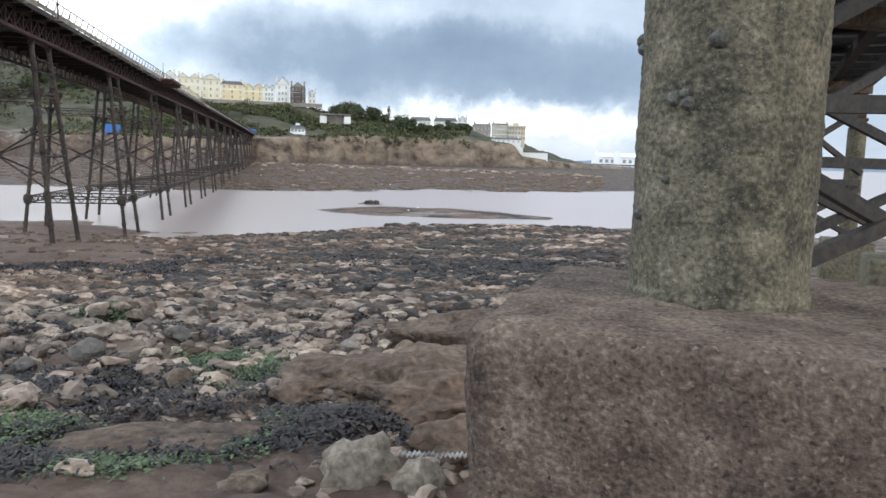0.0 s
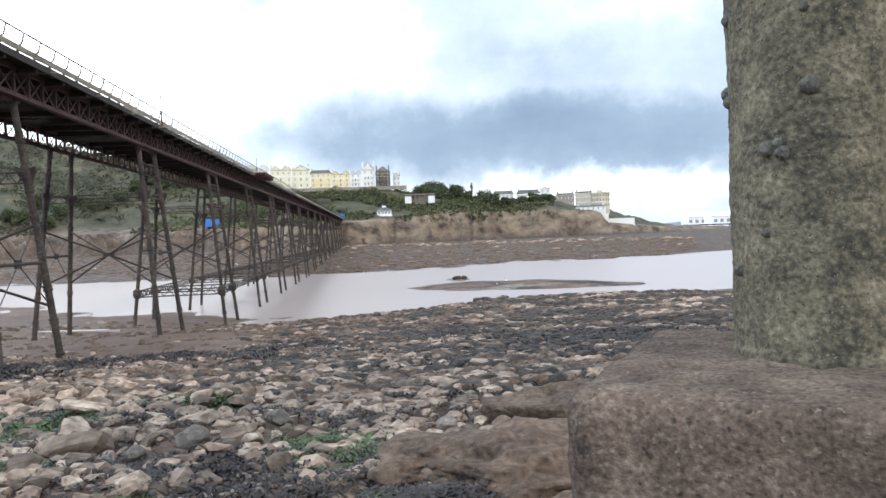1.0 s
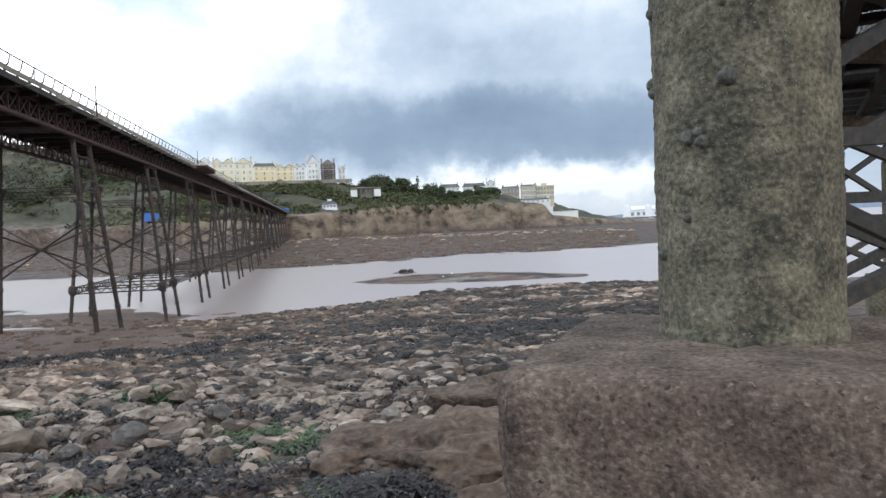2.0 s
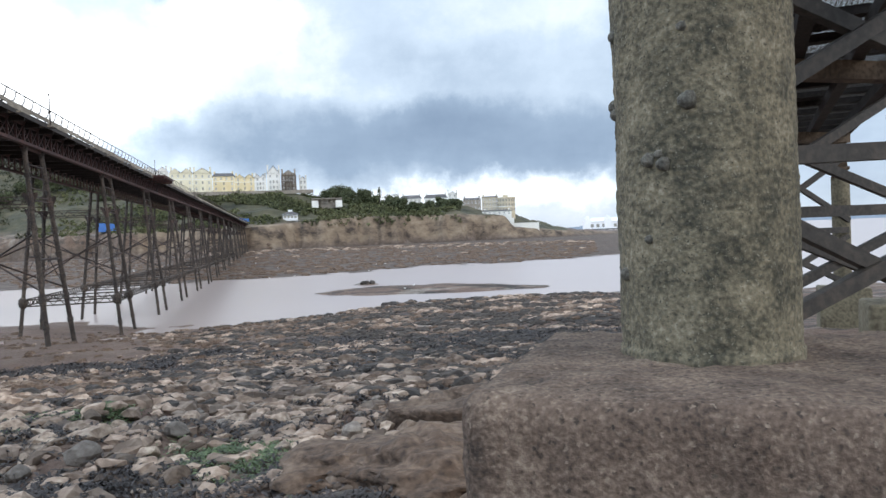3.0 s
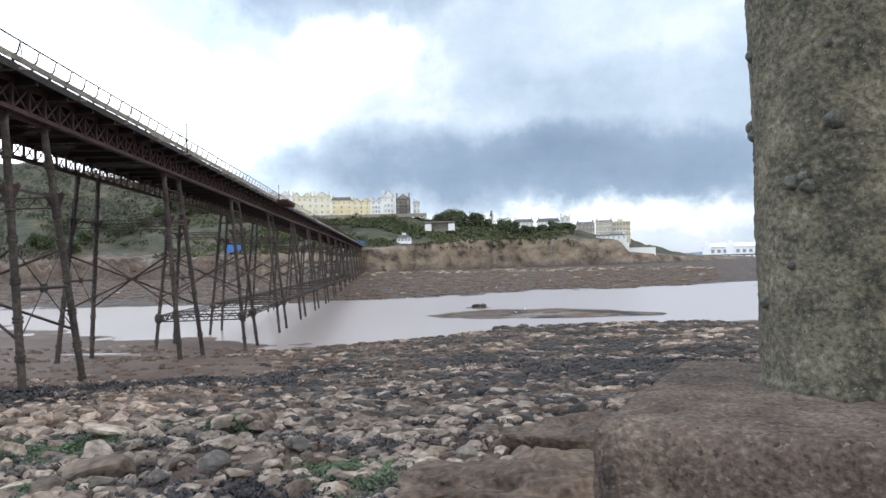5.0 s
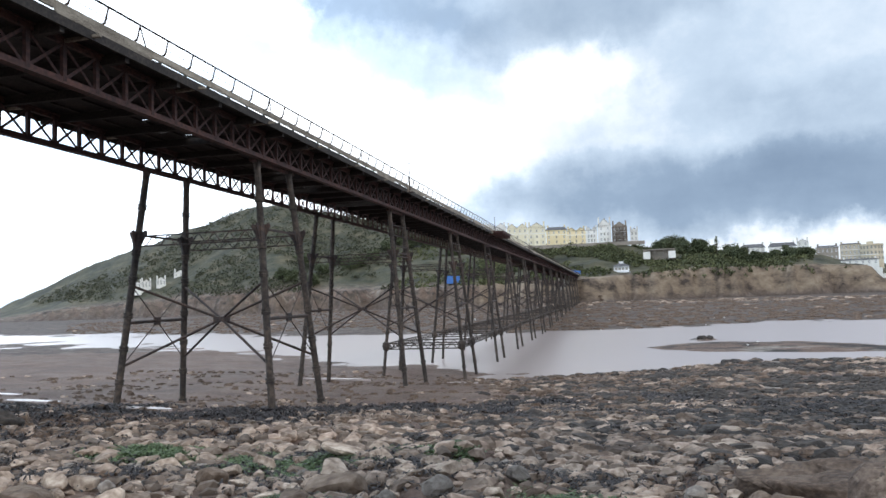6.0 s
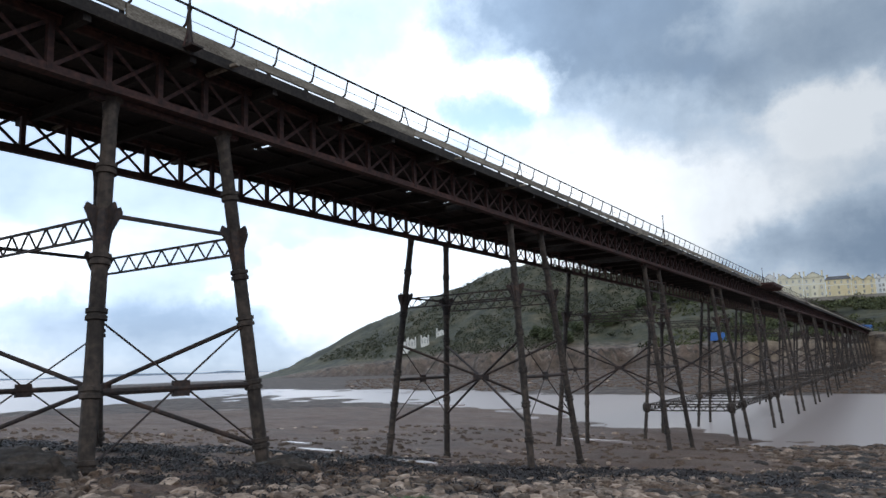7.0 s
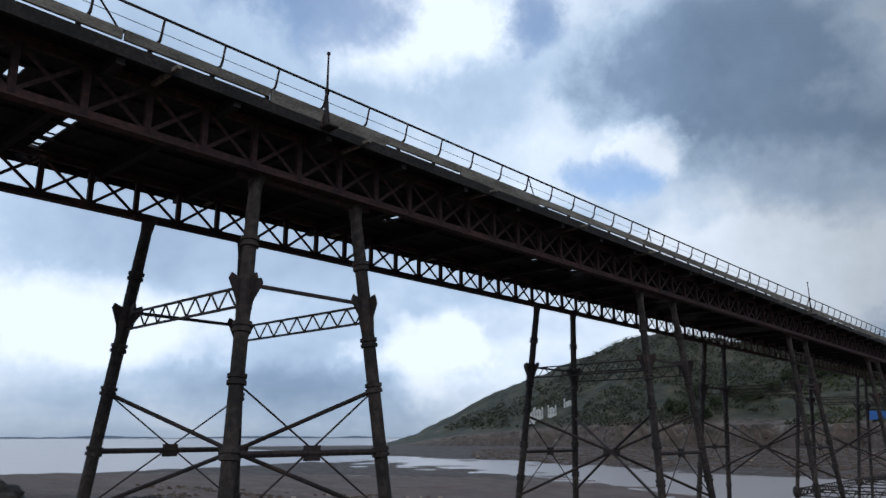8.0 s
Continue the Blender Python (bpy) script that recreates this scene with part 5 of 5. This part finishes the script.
house(2.0, 452, 12, 10, 6.0, M_WHITE, "long low white house among trees", None, 0, 5, 2, 2.2, False)
house(0.1, 455, 14, 10, 6.5, M_WHITE, "long white house with slate roof on the slope", None, 0, 6, 2, 2.4, False)
house(-1.2, 452, 6, 9, 7.5, M_WHITE, "tall white house gable end", None, 1, 2, 3, 2.0, False)
house(-2.7, 460, 11, 10, 7.0, M_STONEHOUSE, "grey stone house with flat roof by the sea", None, 0, 5, 2, 1.2, False)
house(-4.1, 462, 10, 11, 9.0, M_BUFF, "buff seafront hotel block with parapet", None, 0, 5, 3, 0.8, False)
def rotunda(a, r, radius, height):
    x, y = polar(a, r)
    h = empty("hotel_rotunda", "round-ended buff seafront hotel wing with parapet", "hotel", m=pose(x, y, gz(x, y) - 0.6, 0, 0, a))
    part("wall", Shape().tube([(0, 0, -4), (0, 0, height)], [radius, radius], 40), M_BUFF, h, smooth=False)
    part("parapet", Shape().tube([(0, 0, height - 0.1), (0, 0, height), (0, 0, height + 0.9)], [radius + 0.1, radius + 0.35, radius + 0.35], 40), M_BUFF, h)
    pane = Shape().box(-0.45, 0.45, -0.08, 0.08, 0, 1.5).mesh("window", M_GLASS)
    for k in range(3):
        for i in range(9):
            b = radians(-90 + (i - 4) * 20)
            part("window", pane, None, h, m=pose(math.cos(b) * radius, math.sin(b) * radius, 1.2 + k * height / 3, 0, 0, math.degrees(b) + 90))
    part("roof_hut", Shape().box(-2.2, 1.0, -2, 1.5, height, height + 2.4), M_BUFF, h)


rotunda(-5.35, 463, 5.4, 8.6)
house(-4.6, 430, 17, 8, 2.6, M_WHITE, "long low white seafront shed", None, 0, 6, 1, 0.8, False)
house(-0.9, 436, 12, 6, 2.2, M_WHITE, "low white garage row by the shore", None, 0, 4, 1, 0.8, False)

# wedge-shaped white slip wall, kiosk, ruined boathouse
for _a, _r, _w, _hh, _dz, _mat, _lab, _cat in ((-6.8, 425, 15, 1.9, 0, M_WHITE, "long white rendered sea wall", "wall"), (-5.75, 425, 2.4, 5.0, 0, M_WHITE, "white end pillar of the sea wall", "wall")):
    _x, _y = polar(_a, _r)
    tagged(part("sea_wall", Shape().box(-_w / 2, _w / 2, 0, 1.2, -3, _hh).box(-_w / 2 - 0.1, _w / 2 + 0.1, -0.1, 1.3, _hh, _hh + 0.25), _mat, m=pose(_x, _y, 1.6 + _r * math.tan(radians(0.28)), 0, 0, _a)), _lab, _cat, kind="structure")


def kiosk():
    x, y = polar(11.3, 372)
    z = 1.6 + 372 * math.tan(radians(1.45))
    k = empty("kiosk", "small white pavilion with a shallow grey roof", "kiosk", m=pose(x, y, z, 0, 0, 11))
    part("wall", Shape().box(-3.6, 3.6, 0, 5, -4, 2.9), M_WHITEPAINT, k)
    part("roof", Shape().add([(-4.4, -0.9, 2.9), (4.4, -0.9, 2.9), (4.4, 5.9, 2.9), (-4.4, 5.9, 2.9), (-1.2, 2.5, 4.4), (1.2, 2.5, 4.4)], [(0, 1, 5, 4), (1, 2, 5), (2, 3, 4, 5), (3, 0, 4), (0, 3, 2, 1)]), M_SLATE, k)
    part("lantern", Shape().box(-1.0, 1.0, 1.5, 3.5, 4.2, 5.2), M_WHITEPAINT, k)
    for i in range(4):
        part("window", Shape().box(-3.1 + i * 1.65, -1.9 + i * 1.65, -0.06, 0.05, 0.9, 2.2), M_GLASS, k)
    part("balcony", Shape().box(-4.2, 4.2, -1.0, 0, -0.25, 0).box(-4.2, 4.2, -1.0, -0.92, 0.85, 0.95), M_WHITEPAINT, k)


kiosk()


def boathouse():
    x, y = polar(8.5, 396)
    z = 1.6 + 396 * math.tan(radians(2.55))
    b = empty("shelter", "derelict grey flat-roofed shelter with open front", "shelter", m=pose(x, y, z, 0, 0, 8.5))
    part("back_wall", Shape().box(-7.8, 7.8, 3, 3.4, -2, 3.0), M_STONEHOUSE, b)
    part("roof_slab", Shape().box(-8.1, 8.1, -0.6, 3.6, 3.0, 3.5), M_STONEHOUSE, b)
    for x in (-8, 4.5):
        part("end_wall", Shape().box(x, x + 3.5, -0.4, 3.4, -1.5, 2.2), M_WHITE, b)
    for i in range(7):
        part("pier_post", Shape().box(-7.6 + i * 2.5, -7.2 + i * 2.5, -0.2, 0.2, 0.9, 3.0), M_STONEHOUSE, b)


boathouse()
for _a, _r, _e, _w in ((14.75, 362, 1.25, 6.0), (24.2, 380, 1.2, 8)):
    _x, _y = polar(_a, _r)
    _z = 1.6 + _r * math.tan(radians(_e))
    _s = Shape().add([(-_w / 2, 0, 0), (_w / 2, 0, 0), (_w / 2, 4, 0), (-_w / 2, 4, 0), (-_w / 2 + 0.8, 1, 4.1), (_w / 2 - 0.5, 0.8, 3.6), (_w / 2 - 0.4, 3, 3.7), (-_w / 2 + 0.6, 3.2, 3.9)], [(3, 2, 1, 0), (4, 5, 6, 7), (0, 1, 5, 4), (1, 2, 6, 5), (2, 3, 7, 6), (3, 0, 4, 7)])
    tagged(part("tarpaulin", _s, M_BLUE, m=pose(_x, _y, _z - 1.0, 0, 0, _a)), "bright blue plastic sheeting over a stack by the pier", "tarpaulin")

# shore abutment at the pier's end
_q = pier_xyz(-3, PIER_END + 6, 0)
tagged(part("abutment", Shape().box(-6, 6, -8, 14, -8, TOP - 0.1), M_STONEHOUSE, m=Matrix.Translation(_q) @ Matrix.Rotation(PIER_TURN, 4, "Z")), "dark stone abutment at the landward end of the pier", "abutment", kind="structure")


def pavilion():
    x, y = polar(-13.0, 900)
    z = 1.6 - 900 * math.tan(radians(0.22))
    p = empty("seaside_pavilion", "long white pavilion hall on a distant pier", "pavilion", m=pose(x, y, z, 0, 0, -13) @ Matrix.Diagonal((1.35, 1.35, 1.35, 1)))
    part("hall", Shape().box(-22, 30, 0, 30, 1, 7.5), M_WHITEPAINT, p)
    part("roof", Shape().add([(-23, -1, 7.5), (31, -1, 7.5), (31, 31, 7.5), (-23, 31, 7.5), (-16, 15, 11), (24, 15, 11)], [(0, 1, 5, 4), (1, 2, 5), (2, 3, 4, 5), (3, 0, 4), (0, 3, 2, 1)]), M_WHITEPAINT, p)
    part("deck", Shape().box(-26, 60, -2, 32, 0.2, 1), M_STEEL, p)
    for i in range(10):
        part("window", Shape().box(-20 + i * 5, -17.4 + i * 5, -0.1, 0.1, 2.4, 5.2), M_GLASS, p)
    for cx in (-18, 0, 26):
        part("tower", Shape().box(cx - 3, cx + 3, -1.5, 4, 1, 10.5).box(cx - 1.6, cx + 1.6, 0, 3, 10.5, 12.5), M_WHITEPAINT, p)
    for i in range(14):
        part("pile", Shape().tube([(-25 + i * 6, 0, -9), (-25 + i * 6, 0, 0.3)], [0.5, 0.5], 6), M_IRON, p)


pavilion()


def far_coast():
    """Low land along the horizon, its blue-grey colour standing in for haze."""
    for a0, a1, r, hmax, seed in ((-46, -8, 3800, 34, 3), (57, 100, 4300, 16, 8)):
        s = Shape()
        k = 70
        v = []
        for i in range(k + 1):
            a = a0 + (a1 - a0) * i / k
            h = hmax * (0.55 + 0.6 * wob(i * 0.13, seed)) * min(1, i / 6, (k - i) / 6)
            for rr_, zz in ((r, SEA - 4), (r + 60, SEA + 1 + max(h, 0.5)), (r + 500, SEA - 4)):
                v.append((*polar(a, rr_), zz))
        f = []
        for i in range(k):
            for j in range(2):
                f.append((i * 3 + j, (i + 1) * 3 + j, (i + 1) * 3 + j + 1, i * 3 + j + 1))
        s.add(v, f)
        tagged(part("backdrop", s, M_FARLAND), "low land along the horizon, haze put into its blue-grey colour", "land", kind="structure")


# aerial haze is put into this blue-grey base colour
M_FARLAND = material("distant land in haze colour", [(0.15, 0.19, 0.24), (0.21, 0.25, 0.30)], 0.004, 0.03, 1.0, 0.0)
far_coast()


def leaf_clump(s, rr, c, size, n, leaf):
    for _ in range(n):
        d = Vector((rr.gauss(0, 1), rr.gauss(0, 1), rr.gauss(0, 0.75)))
        d = d.normalized() * size * rr.uniform(0.35, 1.05)
        p = c + d
        q = Vector((rr.gauss(0, 1), rr.gauss(0, 1), rr.gauss(0, 1))).normalized()
        u = q.orthogonal().normalized() * leaf * rr.uniform(0.6, 1.3)
        w = q.cross(u).normalized() * leaf * rr.uniform(0.6, 1.3)
        s.add([p - u, p + w * 0.7, p + u, p - w * 0.7], [(0, 1, 2, 3)])


def make_tree(a, r, height, spread, seed, conifer=False):
    rr = random.Random(seed)
    x, y = polar(a, r)
    t = empty("tree", "dark dense tree on the far slope" if not conifer else "tall dark conifer on the far slope", "tree", "trees on the far shore", m=pose(x, y, gz(x, y) - 0.5))
    s = Shape()
    s.tube([(0, 0, -1), (0.1, 0, height * 0.3), (0, 0.1, height * 0.6), (0.1, 0, height * 0.85)], [0.35, 0.28, 0.18, 0.06], 7)
    crown = Shape()
    for k in range(11 if not conifer else 7):
        if conifer:
            f = k / 6
            c = Vector((rr.gauss(0, 0.2), rr.gauss(0, 0.2), height * (0.25 + 0.7 * f)))
            leaf_clump(crown, rr, c, spread * (0.8 - 0.65 * f), 70, 0.28)
        else:
            b = 6.28 * k / 9 + rr.uniform(-0.3, 0.3)
            q = spread * rr.uniform(0.25, 0.75)
            c = Vector((math.cos(b) * q, math.sin(b) * q, height * rr.uniform(0.22, 0.78)))
            s.tube([(0, 0, height * 0.3), c * 0.6 + Vector((0, 0, height * 0.15)), c], [0.14, 0.09, 0.04], 5)
            leaf_clump(crown, rr, c, spread * rr.uniform(0.42, 0.6), 190, 0.46)
    part("trunk", s, M_BARK, t)
    part("crown", crown, M_TREE, t)


_rr = random.Random(17)
for _i, (_a, _h, _w) in enumerate(((8.35, 8.5, 5.0), (7.85, 10, 5.6), (7.35, 10, 5.6), (6.9, 8.5, 4.6), (5.8, 8.6, 4.2), (5.45, 8.2, 4.0), (3.4, 8.5, 4.6), (2.95, 8.5, 4.6), (2.05, 6.6, 3.4), (1.3, 5.0, 3.0), (0.6, 4.6, 3.0), (6.3, 5.0, 3.2), (4.9, 5.5, 3.2), (4.0, 5.5, 3.4))):
    make_tree(_a, 425 + _rr.uniform(-8, 8), _h, _w, 100 + _i)
make_tree(4.48, 425, 10.5, 3.6, 77, True)
make_tree(19.9, 444, 13.5, 3.2, 78)
for _i in range(7):
    make_tree(-0.2 - _i * 0.22, 432 + _rr.uniform(-5, 5), _rr.uniform(4.5, 6.5), 3.0, 140 + _i)
for _i in range(16):
    make_tree(24 + _i * 0.9 + _rr.uniform(-0.4, 0.4), 430 + _rr.uniform(0, 60), _rr.uniform(6, 10), _rr.uniform(3.5, 5.5), 160 + _i)


def scrub():
    rr = random.Random(31)
    s, wood = Shape(), Shape()
    for _ in range(19000):
        a = rr.uniform(-4, 56) if rr.random() < 0.72 else rr.uniform(-4, 24)
        r = rr.uniform(352, 660) if a > 22 else rr.uniform(356, 432)
        x, y = polar(a, r)
        f = wob(x, y, 3, 0.02)
        if f < (-0.3 if a > 30 else -0.22):
            continue
        z = gz(x, y)
        if z < 7:
            continue
        if r < 372 + max(0, 12 - a) * 3.4 and rr.random() < 0.75 and a < 30:
            continue
        size = rr.uniform(1.0, 2.6) * (1.5 if a > 30 else 0.8)
        leaf_clump(wood if a > 29 else s, rr, Vector((x, y, z + size * 0.25)), size, 13, 0.62)
    tagged(part("woodland", wood, M_LEAF), "dark low woodland covering the headland", "woodland", kind="stuff")
    tagged(part("scrub", s, M_SCRUB), "patchy olive-green scrub and gorse covering the hillside", "scrub", kind="stuff")


scrub()
for _a, _r, _w, _e in ((44.55, 545, 9, 1.85), (47.6, 525, 7, 1.35), (46.9, 530, 6, 1.45), (45.9, 530, 6, 1.6), (24.6, 470, 8, 3.2)):
    house(_a, _r, _w, 7, 5.5 if _w > 8 else 3.2, M_WHITE, "small white villa on the wooded hillside", 1.6 + _r * math.tan(radians(_e)), 1, 3, 2, 2.4, False)


def far_rocks():
    rr = random.Random(51)
    dark, pale = Shape(), Shape()
    for _ in range(5200):
        a = rr.uniform(-12, 52)
        r = rr.uniform(150, 345) if a < 30 else rr.uniform(200, 420)
        x, y = polar(a, r)
        z = gz(x, y)
        if z < SEA + 0.05 or z > 1.5:
            continue
        foot = r > 305 and a < 20
        k = rr.uniform(0.3, 1.0) * (1.5 if foot else 1.0)
        t = rr.uniform(0, 6.28)
        pts = []
        for h, q in ((-0.3, 1.0), (0.25, 0.8), (0.42, 0.35)):
            for i in range(5):
                b = t + i * 1.2566
                pts.append((x + math.cos(b) * k * q * 1.6 * rr.uniform(0.75, 1.2), y + math.sin(b) * k * q * rr.uniform(0.75, 1.2), z + h * k * rr.uniform(0.7, 1.2)))
        f = [(j * 5 + i, j * 5 + (i + 1) % 5, j * 5 + 5 + (i + 1) % 5, j * 5 + 5 + i) for j in range(2) for i in range(5)] + [(10, 11, 12, 13, 14)]
        (pale if foot and rr.random() < 0.5 or rr.random() < 0.025 else dark).add(pts, f)
    tagged(part("foreshore_rocks", dark, M_ROCK), "dark brown weedy rocks strewn over the far foreshore", "rocks", kind="stuff")
    tagged(part("fallen_stones", pale, M_STONES), "pale broken stone at the foot of the cliff", "rocks", kind="stuff")


far_rocks()


def pool(a, r, wide, deep):
    x, y = polar(a, r)
    s = Shape()
    pts = []
    for i in range(28):
        b = 6.28319 * i / 28
        k = 1 + 0.35 * wob(math.cos(b) * 1.3 + a, math.sin(b) * 1.3, r)
        pts.append((x + math.cos(b) * wide * k, y + math.sin(b) * deep * k))
    z = max(gz(*q) for q in pts) + 0.03
    s.add([(*q, z) for q in pts] + [(*q, z - 0.5) for q in pts], [tuple(range(28))] + [(i, i + 28, (i + 1) % 28 + 28, (i + 1) % 28) for i in range(28)])
    tagged(part("pool", s, M_WATER), "shallow bright tide pool lying on the mud", "pool", "tide pools on the mud")


for _q in ((54.1, 40, 1.9, 0.28), (47.0, 31, 1.2, 0.25), (55.8, 46, 1.5, 0.25), (23.6, 55, 1.2, 0.3), (45.3, 150, 9, 1.2), (33.5, 60, 3.0, 0.35)):
    pool(*_q)

for _x, _y, _w in ((-12.6, 121.0, 1.5), (-11.2, 121.2, 1.2), (-12.0, 120.8, 0.9)):
    rock_mass("boulder", _x, _y, _w, _w * 0.6, 0.8, _w * 40, int(_w * 10), "dark weed-covered rock on the gravel bank", M_DARKROCK, 3)

# bits of litter: white floats and stones on the bank and mud flats
_s = Shape()
for _i in range(60):
    _a, _r = _rr.uniform(-8, 30), _rr.uniform(85, 230)
    _x, _y = polar(_a, _r)
    _z = gz(_x, _y)
    if _z > SEA:
        _s.box(_x - 0.13, _x + 0.13, _y - 0.1, _y + 0.1, _z - 0.1, _z + _rr.uniform(0.06, 0.16))
tagged(part("pale_stones", _s, M_WHITE), "scattered white stones and shells on the mudflat", "stones", kind="stuff")
